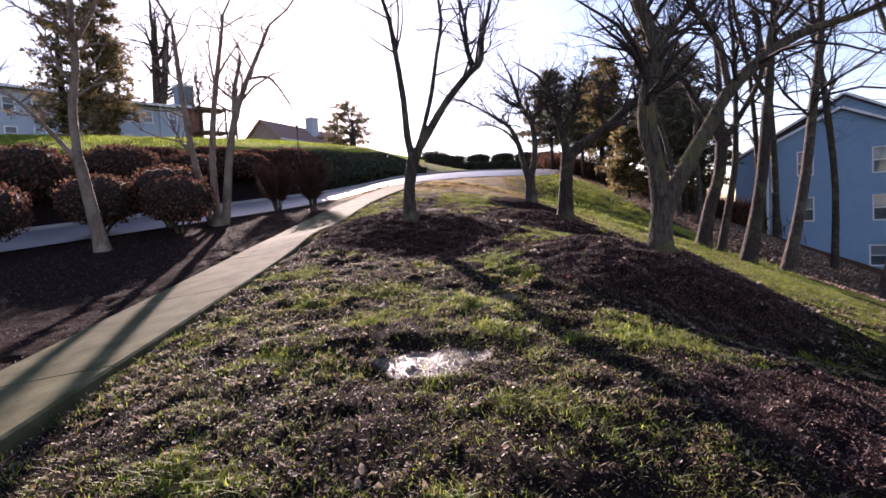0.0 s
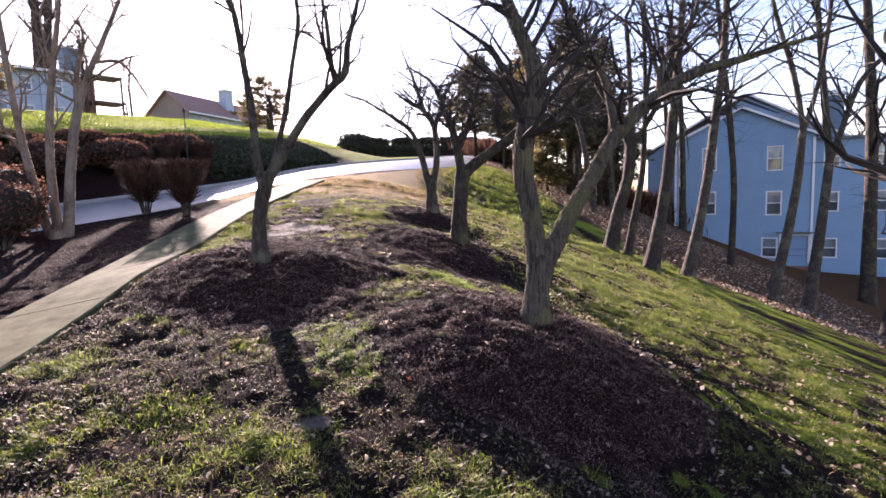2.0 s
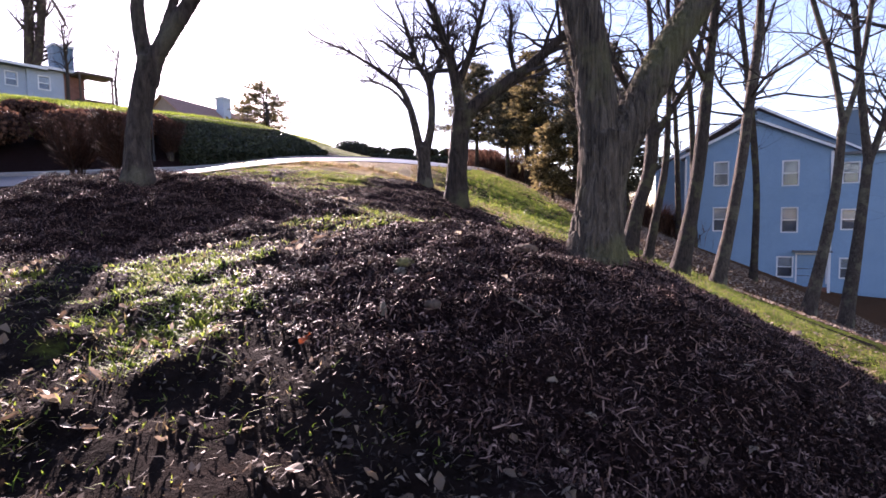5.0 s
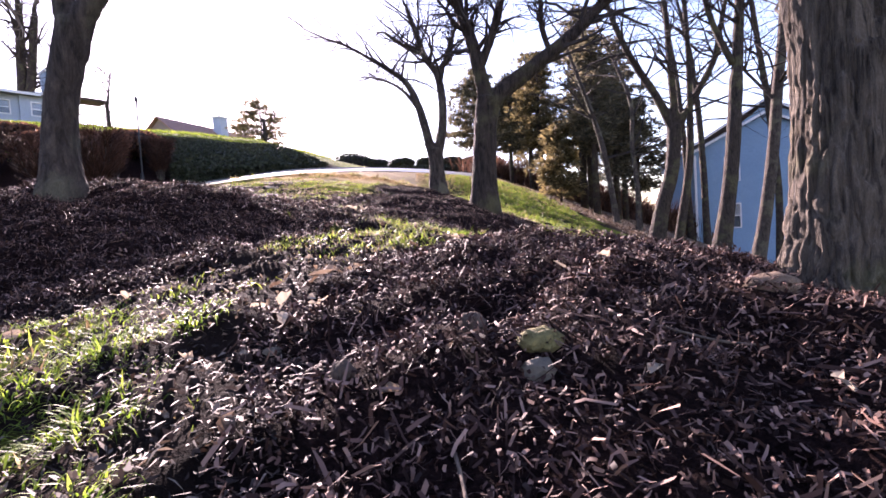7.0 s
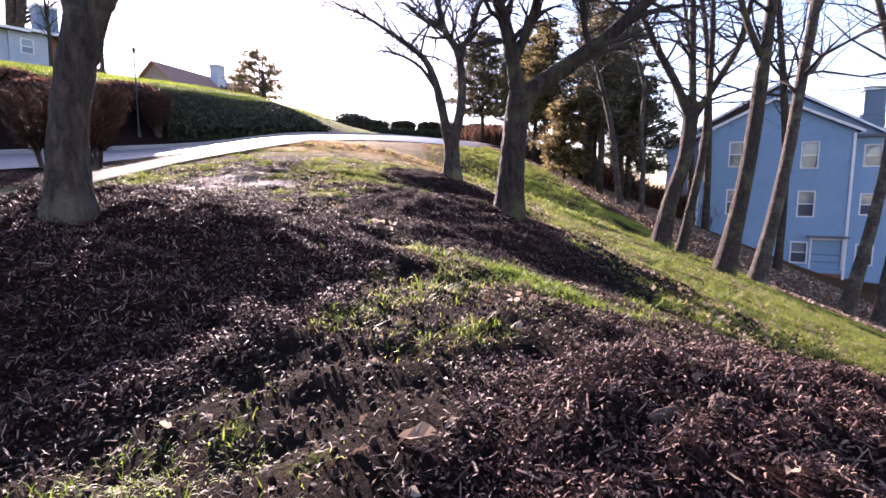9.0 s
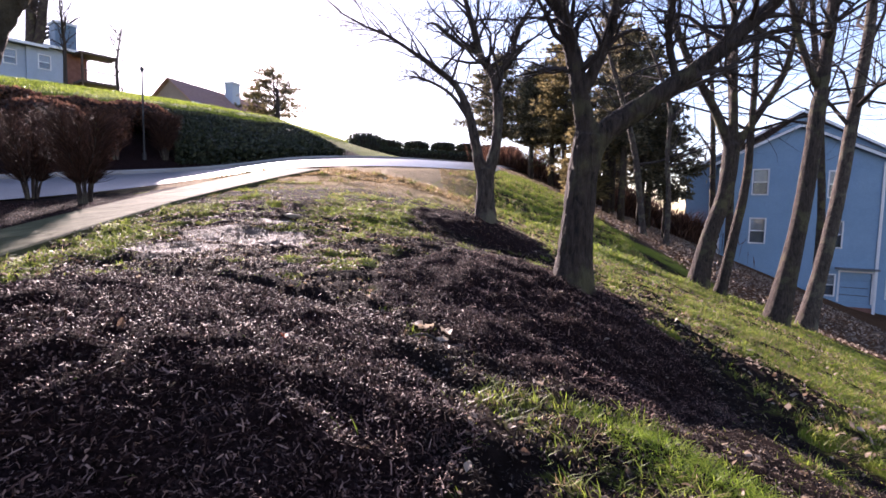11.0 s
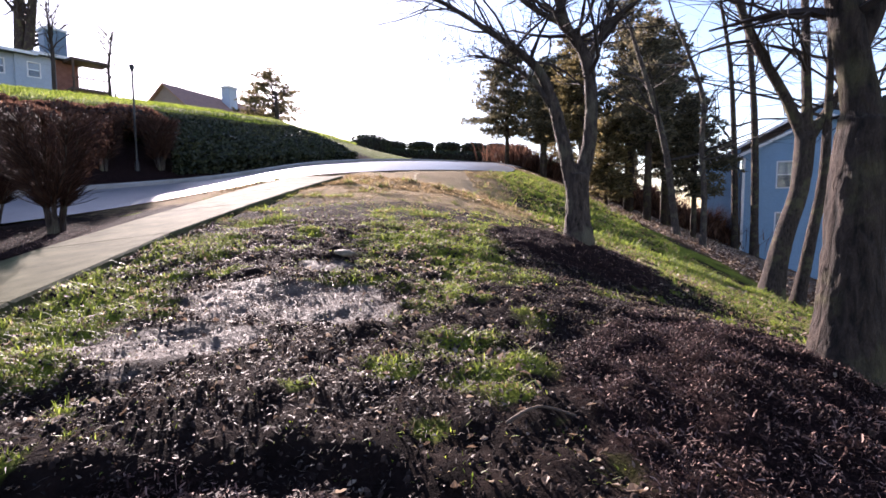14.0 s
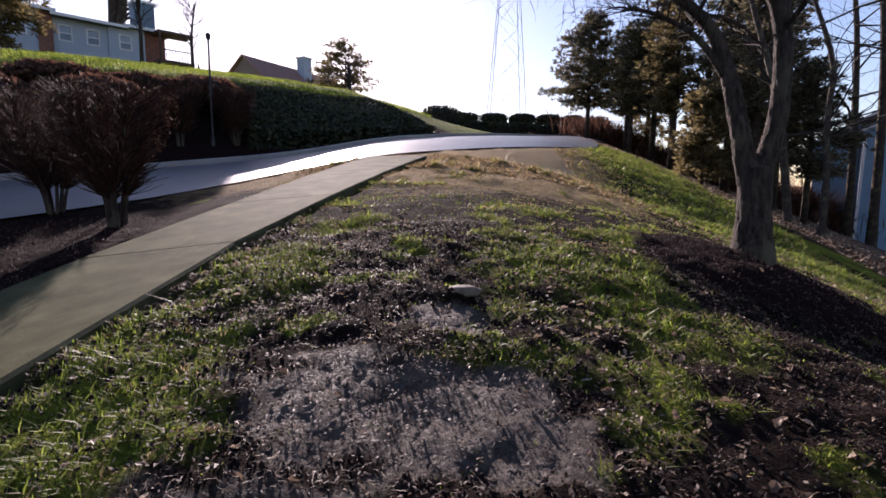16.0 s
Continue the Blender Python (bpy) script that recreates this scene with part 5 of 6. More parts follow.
def long_hedge(label, pts, width, seed, material, n, size, wavy=0.06):
    rnd = random.Random(seed)
    x0, y0 = pts[0][:2]
    ob = thing("hedge", x0, y0, land_at(x0, y0), label, "hedge")
    z0 = land_at(x0, y0)
    core, skin = Geo(), Geo()
    line = smooth_line([(x, y, h, 0) for x, y, h in pts], 6)
    prof = [(-0.5, 0.0), (-0.5, 0.75), (-0.32, 0.97), (0.0, 1.0), (0.32, 0.97), (0.5, 0.75), (0.5, 0.0)]
    rows = []
    for i, p in enumerate(line):
        a, b = line[max(i - 1, 0)], line[min(i + 1, len(line) - 1)]
        d = Vector((b[0] - a[0], b[1] - a[1])).normalized()
        nr = Vector((-d.y, d.x))
        hh = p[2] * (1 + wavy * noise.noise((p[0] * 0.5, p[1] * 0.5, seed)))
        end = 0.6 if i in (0, len(line) - 1) else 1.0
        zz = land_at(p[0], p[1]) - z0
        rows.append((p, nr, hh, zz))
        for o, t in prof:
            px, py = p[0] + nr.x * o * width * 0.9 * end, p[1] + nr.y * o * width * 0.9 * end
            core.v.append((px - x0, py - y0, land_at(px, py) - z0 - 0.1 + t * hh * 0.95 * end))
    k = len(prof)
    for i in range(len(line) - 1):
        for j in range(k - 1):
            a = i * k + j
            core.f.append((a, a + 1, a + k + 1, a + k))
    core.f.append(tuple(range(k)))
    core.f.append(tuple((len(line) - 1) * k + j for j in reversed(range(k))))
    # Solid dark core, painted as the shade within the hedge.
    part("inside", core, SHRUB_SHADE_CORE, ob)

    def sample(r_):
        i = r_.randint(0, len(rows) - 2)
        t = r_.random()
        (p, nr, hh, zz), (q, _, _, zq) = rows[i], rows[i + 1]
        j = r_.randint(0, k - 2)
        s = r_.random()
        o = prof[j][0] * (1 - s) + prof[j + 1][0] * s
        h = prof[j][1] * (1 - s) + prof[j + 1][1] * s
        out = r_.uniform(0.9, 1.06)
        px, py = p[0] + (q[0] - p[0]) * t + nr.x * o * width * out, p[1] + (q[1] - p[1]) * t + nr.y * o * width * out
        return (px - x0, py - y0, land_at(px, py) - z0 + h * hh * out)
    leaf_quads(skin, n, sample, size, rnd)
    part("foliage", skin, material, ob)
    return ob


long_hedge("long dark evergreen hedge clipped flat along the bank", [(-4.7, 27.2, 0.65), (-3.8, 28.0, 0.6), (-2.6, 29.2, 0.55), (-1.6, 30.3, 0.5), (-0.3, 32.0, 0.45)], 3.6, 91, SHRUB_GREEN, 24000, 0.034)
long_hedge("low dark clipped hedge along the crest", [(2.2, 67.6, 1.6), (6.0, 67.9, 1.4), (11.0, 68.0, 1.3), (16.5, 68.0, 1.2)], 1.8, 92, SHRUB_GREEN, 5200, 0.07)
clipped_shrub("ball_shrub", "big dark rounded evergreen shrub at the hedge's end", 2.0, 65.5, 2.1, 1.9, 2.8, 93, SHRUB_GREEN, 2600, 0.07, group="clipped evergreens on the crest")
for i, (x, y, rx) in enumerate([(4.2, 71.0, 2.2), (8.0, 71.2, 1.45), (11.3, 71.4, 1.45), (14.3, 71.6, 1.35), (17.0, 71.8, 1.2)]):
    foot = land_at(x, 68.0) + 1.55 - land_at(x, y)
    clipped_shrub("ball_shrub", "dark flat-topped evergreen shrub standing behind the crest hedge", x, y, rx, 1.2, foot + 1.15, 94 + i, SHRUB_GREEN, 1500, 0.07, foot, 3, group="clipped evergreens on the crest")
clipped_shrub("brown_shrub", "rounded russet shrub at the end of the crest hedge", 17.4, 64.5, 1.6, 1.4, 2.2, 99, SHRUB_BROWN, 1500, 0.06)


# ---- conifers ----
def conifer(x, y, h, r, seed, material, clear=0.18, lean=0.0, n=110, label="dark shaggy evergreen conifer at the wood's edge", name="conifer", full=0.5):
    """A loose, uneven evergreen: a stem, drooping and rising boughs, and sprays of needles along them."""
    rnd = random.Random(seed)
    z = land_at(x, y)
    ob = thing(name, x, y, z, label, "tree", "conifers")
    t = Geo()
    t.tube([(0, 0, -0.3), (lean * 0.3, 0, h * 0.3), (lean * 0.7, 0, h * 0.65), (lean, 0, h * 0.97)], [h * 0.022, h * 0.017, h * 0.011, 0.02], 8, 0.05, True, seed)
    part("trunk", t, BARK_DARK, ob, smooth=True)
    crown, boughs = Geo(), Geo()
    side = [rnd.uniform(0.6, 1.25) for _ in range(9)]
    for k in range(n):
        f = clear + (1 - clear) * ((k + rnd.random()) / n) ** 1.1
        a = rnd.uniform(0, 6.283)
        e = a / 6.283 * 8.99
        broad = side[int(e)] * (1 - e % 1) + side[(int(e) + 1) % 9] * (e % 1)
        reach = r * ((1 - f) ** full) * rnd.uniform(0.45, 1.15) * broad * min(1.0, 0.5 + (f - clear) * 3.0) + 0.2
        base = Vector((lean * f, 0, h * f))
        d = Vector((math.cos(a), math.sin(a), rnd.uniform(-0.1, 0.35)))
        sag = Vector((0, 0, -0.10 * reach))
        boughs.tube([tuple(base), tuple(base + d * reach * 0.55), tuple(base + d * reach + sag)], [0.04, 0.024, 0.006], 3, 0, False)
        for j in range(int(6 + reach * 3.4)):
            s = rnd.uniform(0.25, 1.0)
            hub = base + d * reach * s + sag * s * s + Vector((rnd.gauss(0, 0.22), rnd.gauss(0, 0.22), rnd.gauss(0, 0.10)))
            for q_ in range(9):
                ax = Vector((rnd.gauss(d.x * 0.7, 0.7), rnd.gauss(d.y * 0.7, 0.7), rnd.gauss(0.12, 0.45))).normalized()
                w = ax.orthogonal().normalized()
                an = rnd.uniform(0, 6.28)
                w = w * math.cos(an) + ax.cross(w) * math.sin(an)
                L_, W_ = rnd.uniform(0.2, 0.5), rnd.uniform(0.025, 0.06)
                crown.add([tuple(hub), tuple(hub + ax * L_ * 0.5 + w * W_), tuple(hub + ax * L_), tuple(hub + ax * L_ * 0.5 - w * W_)], [(0, 1, 2, 3)])
    part("bough_frame", boughs, BARK_DARK, ob)
    part("crown", crown, material, ob)
    return ob


# (x, y, height, spread, seed, material, clear stem)
for x, y, h, r, s, m_, c in [(14.2, 56.5, 10.0, 4.6, 201, NEEDLE, 0.26), (17.5, 51.0, 11.5, 4.0, 202, NEEDLE, 0.34), (16.2, 45.0, 10.5, 3.2, 203, NEEDLE_OLIVE, 0.34), (18.6, 43.0, 14.2, 3.7, 204, NEEDLE, 0.36),
                            (16.6, 54.0, 9.5, 3.4, 213, NEEDLE_OLIVE, 0.3), (15.4, 50.0, 8.6, 2.8, 214, NEEDLE, 0.32),
                            (17.4, 38.6, 11.2, 3.0, 205, NEEDLE, 0.36), (20.6, 42.0, 12.6, 3.5, 206, NEEDLE, 0.34), (21.5, 48.0, 13.0, 4.0, 207, NEEDLE_OLIVE, 0.3), (22.6, 44.5, 11.5, 3.2, 208, NEEDLE, 0.3),
                            (25.5, 55.0, 12.5, 4.2, 209, NEEDLE, 0.1), (20.0, 58.0, 11.5, 4.2, 210, NEEDLE_OLIVE, 0.16), (15.6, 40.0, 5.0, 1.9, 211, NEEDLE_OLIVE, 0.1), (20.2, 38.4, 8.0, 2.4, 212, NEEDLE, 0.3)]:
    conifer(x, y, h, r, s, m_, c, n=180 if s == 201 else 96)
conifer(-21.2, 40.0, 10.5, 3.6, 221, NEEDLE_OLIVE, 0.02, n=170, label="olive-green evergreen on the bank", name="evergreen_tree", full=0.55)
conifer(-25.5, 42.5, 11.5, 3.4, 222, NEEDLE_OLIVE, 0.04, label="olive-green evergreen on the bank", name="evergreen_tree", full=0.6)
conifer(-9.9, 80.0, 20.2 - land_at(-9.9, 80.0), 6.0, 223, NEEDLE_OLIVE, 0.42, n=80, label="spreading pine beyond the bank", name="pine_tree", full=0.35)
conifer(-12.6, 83.0, 18.6 - land_at(-12.6, 83.0), 3.6, 224, NEEDLE_OLIVE, 0.5, n=40, label="spreading pine beyond the bank", name="pine_tree", full=0.35)


# ---- far bare trees ----
def far_tree(x, y, h, seed, label="distant bare tree against the sky", thick=1.0):
    rnd = random.Random(seed)
    ob = thing("distant_tree", x, y, land_at(x, y), label, "tree", "distant bare trees")
    t = Geo()
    t.tube([(0, 0, -0.4), (rnd.uniform(-0.3, 0.3), 0, h * 0.35), (rnd.uniform(-0.5, 0.5), 0, h * 0.7)], [h * 0.016 * thick, h * 0.012 * thick, h * 0.006 * thick], 6, 0.05)
    part("trunk", t, TWIG, ob)
    g = Geo()
    for k in range(16):
        f = rnd.uniform(0.25, 0.7)
        a = rnd.uniform(0, 6.28)
        twig_spray(g, (0, 0, h * f), (math.cos(a) * 0.6, math.sin(a) * 0.6, 0.9), h * 0.006, h * rnd.uniform(0.2, 0.34), 2, rnd, 3)
    part("branch_crown", g, TWIG, ob)


for i, (x, y, h) in enumerate([(-17.5, 47.0, 8.0), (-15.6, 50.0, 7.0), (-24.0, 70.0, 8.5), (3.5, 86.0, 3.6), (11.0, 88.0, 3.5), (48.0, 74.0, 17.0), (56.0, 70.0, 17.0), (62.0, 58.0, 17.0), (66.0, 46.0, 16.0), (40.0, 80.0, 17.0), (34.0, 84.0, 15.0),
                               (58.0, 38.0, 15.0), (52.0, 28.0, 13.0), (-5.5, 86.0, 6.5), (-46.0, 62.0, 13.0), (29.0, 66.0, 14.0), (22.0, 68.0, 9.0)]):
    far_tree(x, y, h, 300 + i)
far_tree(-9.4, 78.4, 21.4 - land_at(-9.4, 78.4), 330, "stout bare tree standing before the pines", 2.2)


# ---- lamp post ----
def build_lamp():
    x, y = -4.25, 25.45
    z = land_at(x, y)
    ob = thing("street_lamp", x, y, z, "thin dark lamp post at the foot of the bank", "lamp")
    p = Geo()
    h = 2.45
    p.tube([(0, 0, -0.3), (0, 0, h * 0.5), (0, 0, h)], [0.030, 0.026, 0.022], 10)
    part("pole", p, DARK_METAL, ob)
    b = Geo()
    b.tube([(0, 0, -0.1), (0, 0, 0.16), (0, 0, 0.24)], [0.06, 0.055, 0.03], 10)
    part("base", b, DARK_METAL, ob)
    c = Geo()
    c.tube([(0, 0, h), (0, 0, h + 0.03), (0, 0, h + 0.13), (0, 0, h + 0.17)], [0.024, 0.045, 0.06, 0.02], 10)
    part("lantern", c, DARK_METAL, ob)


build_lamp()


# ---- power pylon far behind the crest ----
def build_pylon():
    x, y = 22.6, 165.0
    ob = thing("power_pylon", x, y, land_at(x, y) - 3, "far lattice steel power pylon", "pylon")
    H, B = 74.0, 6.2
    for sx_, sy_ in ((-1, -1), (1, -1), (1, 1), (-1, 1)):
        g = Geo()
        g.tube([(sx_ * B, sy_ * B, 0), (sx_ * 1.0, sy_ * 1.0, H)], [0.10, 0.06], 4)
        part("leg", g, STEEL, ob)
    n = 9
    g = Geo()
    for k in range(n):
        z0, z1 = H * k / n, H * (k + 1) / n
        a, b = B + (1 - B) * k / n, B + (1 - B) * (k + 1) / n
        for (p, q) in (((-a, -a), (b, -b)), ((a, -a), (-b, -b)), ((a, -a), (b, b)), ((a, a), (b, -b)), ((-a, a), (b, b)), ((a, a), (-b, b)), ((-a, -a), (-b, b)), ((-a, a), (-b, -b))):
            g.tube([(p[0], p[1], z0), (q[0], q[1], z1)], [0.035, 0.035], 3, 0, False)
    part("bracing", g, STEEL, ob)
    for zz in (54, 63, 72):
        c = Geo()
        c.tube([(-9, 0, zz), (0, 0, zz + 1.2), (9, 0, zz)], [0.08, 0.15, 0.08], 4)
        part("cross_arm", c, STEEL, ob)


build_pylon()


# ---- grass, chips and leaves ----
def quads_mesh(name, V, material, label, category):
    """One mesh of loose quads: V is (count, 4 x k, 3), k quads to a piece sharing its own corners."""
    n, k = V.shape[0], V.shape[1]
    pattern = {4: [(0, 1, 2, 3)], 6: [(0, 3, 2, 1), (3, 5, 4, 2)], 8: [(4, 5, 6, 7), (0, 1, 5, 4), (1, 2, 6, 5), (2, 3, 7, 6), (3, 0, 4, 7)]}[k]
    faces = (np.arange(n)[:, None, None] * k + np.array(pattern)[None]).reshape(-1, 4)
    me = bpy.data.meshes.new(name)
    me.vertices.add(n * k)
    me.vertices.foreach_set("co", V.reshape(-1).astype(np.float32))
    me.loops.add(faces.size)
    me.loops.foreach_set("vertex_index", faces.reshape(-1).astype(np.int32))
    me.polygons.add(len(faces))
    me.polygons.foreach_set("loop_start", (np.arange(len(faces)) * 4).astype(np.int32))
    me.update(calc_edges=True)
    me.materials.append(material)
    return tagged(new(name, me), label, category, kind="stuff")


def blades(nr, x, y, z, h, w, lie=1.3):
    """Bent blades, each a folded kite from root to tip."""
    n = len(x)
    a = nr.uniform(0, 6.283, n)
    ca, sa = np.cos(a), np.sin(a)
    bend = h * nr.uniform(0.2, lie, n)
    root = np.stack([x, y, z - 0.006], -1)
    mid = root + np.stack([ca * bend * 0.22, sa * bend * 0.22, h * 0.5], -1)
    side = np.stack([-sa * w, ca * w, np.zeros(n)], -1)
    tip = root + np.stack([ca * bend, sa * bend, h], -1)
    return np.stack([root, mid + side, tip, mid - side], 1)


def strands(nr, x, y, z, L_, W_, curl, tilt):
    """Torn strips, bent once, lying as they fell."""
    n = len(x)
    k, j = nr.uniform(0.3, 1.0, n), nr.uniform(-0.3, 0.3, n)
    o, e = np.zeros(n), curl * nr.uniform(-0.6, 0.6, n)
    P = np.stack([np.stack(q, -1) for q in ((-L_, -W_ * k, o), (-L_ * 0.9, W_, o), (L_ * j, W_ * 0.9, curl), (L_ * (j + 0.1), -W_, curl), (L_, W_ * k * 0.7, e), (L_ * 0.92, -W_ * 0.6, o))], 1)
    rx, ry, rz = np.radians(nr.normal(0, 1, n) * tilt), np.radians(nr.normal(0, 1, n) * tilt), nr.uniform(0, 6.283, n)

    def turn(P, ang, i, j_):
        c, s = np.cos(ang)[:, None], np.sin(ang)[:, None]
        Q = P.copy()
        Q[..., i], Q[..., j_] = P[..., i] * c - P[..., j_] * s, P[..., i] * s + P[..., j_] * c
        return Q
    P = turn(turn(turn(P, rx, 1, 2), ry, 2, 0), rz, 0, 1)
    return P + np.stack([x, y, z], -1)[:, None, :]


def off_paths(x, y, gap):
    wx = np.interp(y, [q[1] for q in WALK], [q[0] for q in WALK])
    return (np.abs(x - wx) > WALK_HALF + gap) & (np.abs(road_offset(x, y)) > ROAD_HALF + 0.2)


def grow_grass():
    nr = np.random.default_rng(5)
    N = 320000
    y = 4.6 + 19.0 * nr.random(N) ** 1.15
    x = -1.1 + nr.random(N) * (6.6 + (y - 4) * 0.5)
    far = np.arange(N) > 255000
    y[far] = 15 + 30 * nr.random(far.sum())
    x[far] = 3.2 + 0.12 * (y[far] - 15) + nr.random(far.sum()) * (6.0 + 0.1 * (y[far] - 15))
    mul, mud, dry, turf = mulch_mask(x, y), mud_mask(x, y), dry_mask(x, y), turf_mask(x, y)
    dice = nr.random(N)
    bare_end = np.clip((np.where(x < 1.4, 10.0, 8.6) - y) / 1.2, 0, 1)
    patchy = np.clip(0.5 + 0.9 * grain(x, y, 4.2, 20.0), 0, 1)
    keep = off_paths(x, y, 0.03) & (dice < (0.34 + 0.10 * (y < 10.5) + 0.5 * bare_end) * (patchy + 0.15 * bare_end) + 0.65 * turf + 0.45 * dry) & ((mul < 0.42) | (dice < 0.01)) & ((np.abs(y - 9.0) > 0.9) | (x > 2.3) | (x < 1.2) | (nr.random(N) < 0.6)) & ((mud < 0.4) | (dice < 0.05))
    x, y, t, dry = x[keep], y[keep], turf[keep], dry[keep]
    straw = nr.random(len(x)) < 0.5 - 0.36 * t + 0.6 * dry - 0.05 * (y < 9.0)
    reps = np.where(t > 0.4, nr.integers(3, 7, len(x)), nr.integers(2, 4, len(x))) + 3 * ((y > 11.8) & (y < 17) & (t > 0.25)) + 1 * (y < 8.0)
    i = np.repeat(np.arange(len(x)), reps)
    px, py = x[i] + nr.normal(0, 0.02, len(i)), y[i] + nr.normal(0, 0.02, len(i))
    hh = (0.013 + 0.018 * t[i]) * np.where(straw[i], 0.8, 1.0) * np.where(py < 10.2, np.interp(py + 0.9 * np.clip(px - 1.2, 0, 0.6), [7.6, 9.6], [1.0, 0.75]) - 0.2 * t[i] * (py < 8.6), np.where(py < 21, np.where(px > 4.6, 1.5, np.where((py > 12) & (py < 17), 0.7, 1.0)), 2.3)) * np.exp(nr.normal(0, 0.45, len(i)))
    ww = nr.uniform(0.0010, 0.0022, len(i)) * np.where(py < 10, np.interp(py + 0.9 * np.clip(px - 1.2, 0, 0.6), [7.6, 9.4], [1.15, 1.0]), np.where(py < 14.8, 1.05, np.where(py < 17.5, 1.5, np.where(py < 21, 2.6, 5.0))))
    V = blades(nr, px, py, land(px, py) + clods(px, py), hh, 1.25 * ww, 2.2)
    s = straw[i]
    quads_mesh("lawn_grass", V[~s], GRASS, "thin green winter grass in tufts on the slope", "grass")
    quads_mesh("dead_grass", V[s], STRAW, "straw-coloured dormant grass among the green", "grass")


grow_grass()


def grow_bank_grass():
    """Rough grass over the top of the bank, before the hilltop houses."""
    nr = np.random.default_rng(6)
    x, y = nr.uniform(-26, 1, 120000), nr.uniform(18, 50, 120000)
    d = road_offset(x, y)
    keep = (d > 5.0) & (d < 17.0)
    x, y = x[keep], y[keep]
    h = nr.uniform(0.05, 0.13, len(x)) * (1 + 0.5 * grain(x, y, 0.6, 70.0))
    quads_mesh("bank_grass", blades(nr, x, y, land(x, y), h, nr.uniform(0.006, 0.014, len(x))), GRASS, "sunlit rough grass over the top of the bank", "grass")


grow_bank_grass()


def scatter_chips():
    nr = np.random.default_rng(9)
    rings = [(3.6, 8.75, 1.55, 1.5, 78000), (0.98, 11.08, 1.52, 1.92, 80000), (3.25, 12.85, 1.4, 1.55, 34000), (3.7, 16.7, 1.1, 1.05, 5000), (3.95, 5.7, 1.9, 1.2, 36000), (-2.6, 15.5, 1.3, 4.0, 10000), (-3.6, 12.0, 2.4, 6.0, 20000)]
    xs, ys = [], []
    for cx, cy, rx, ry, n in rings:
        a, r = nr.uniform(0, 6.283, n), np.sqrt(nr.random(n))
        xs.append(cx + np.cos(a) * r * rx)
        ys.append(cy + np.sin(a) * r * ry)
    x, y = np.concatenate(xs), np.concatenate(ys)
    keep = (mulch_mask(x, y) + 0.4 * grain(x, y, 3.0, 21.0) > 0.35) & off_paths(x, y, 0.02)
    x, y = x[keep], y[keep]
    n = len(x)
    long = nr.random(n)
    L_ = nr.uniform(0.006, 0.016, n) * np.where(x < -1.2, 1.6, 1.0) * np.where(long < 0.03 + 0.03 * ((y < 9.6) & (x > 2)), 2.4, np.where(long < 0.14, 1.5, np.where(long > 0.45, 0.55, 0.9)))
    z = land(x, y) + clods(x, y) + nr.uniform(0.0, 0.024, n)
    V = strands(nr, x, y, z, L_, nr.uniform(0.0008, 0.0034, n), nr.uniform(-0.006, 0.008, n), 34.0)
    quads_mesh("wood_chips", V, CHIP, "dark shredded wood mulch round the trees", "mulch")


scatter_chips()


def flakes(nr, x, y, z, L_, W_, tilt):
    """Small torn flakes, each one folded across."""
    S = strands(nr, x, y, z, L_, W_, nr.uniform(-0.3, 0.6, len(x)) * L_, tilt)
    return S[:, [0, 2, 4, 3], :]


def scatter_litter():
    """Torn leaf bits and dead stalks all over the bare soil between the tufts."""
    nr = np.random.default_rng(15)
    N = 380000
    y = 4.6 + 12.6 * nr.random(N) ** 1.05
    x = -0.95 + nr.random(N) * (4.6 + (y - 4) * 0.1)
    dens = np.clip(0.62 + 0.6 * grain(x, y, 2.2, 11.0), 0.2, 1)
    keep = off_paths(x, y, 0.02) & (mulch_mask(x, y) < 0.6) & (nr.random(N) < dens * (1 - 0.7 * dry_mask(x, y)) * (1 - 0.35 * mud_mask(x, y)) * (1 - 0.4 * np.clip((8.6 - y) / 0.6, 0, 1) * (mud_mask(x, y) < 0.3)) * (1 - 0.2 * (np.abs(y - 9.1) < 0.9) * (x < 2.25)))
    x, y = x[keep], y[keep]
    n = len(x)
    stalk = nr.random(n) < 0.35
    L_ = np.where(stalk, nr.uniform(0.008, 0.026, n), nr.uniform(0.004, 0.012, n))
    W_ = np.where(stalk, nr.uniform(0.0008, 0.0018, n), L_ * nr.uniform(0.25, 0.6, n))
    z = land(x, y) + clods(x, y) + nr.uniform(0.001, 0.012, n)
    quads_mesh("leaf_litter", flakes(nr, x, y, z, L_, W_, np.where(stalk, 12.0, 30.0)), LITTER, "torn dark leaf litter and dead stalks on bare soil", "litter")


scatter_litter()


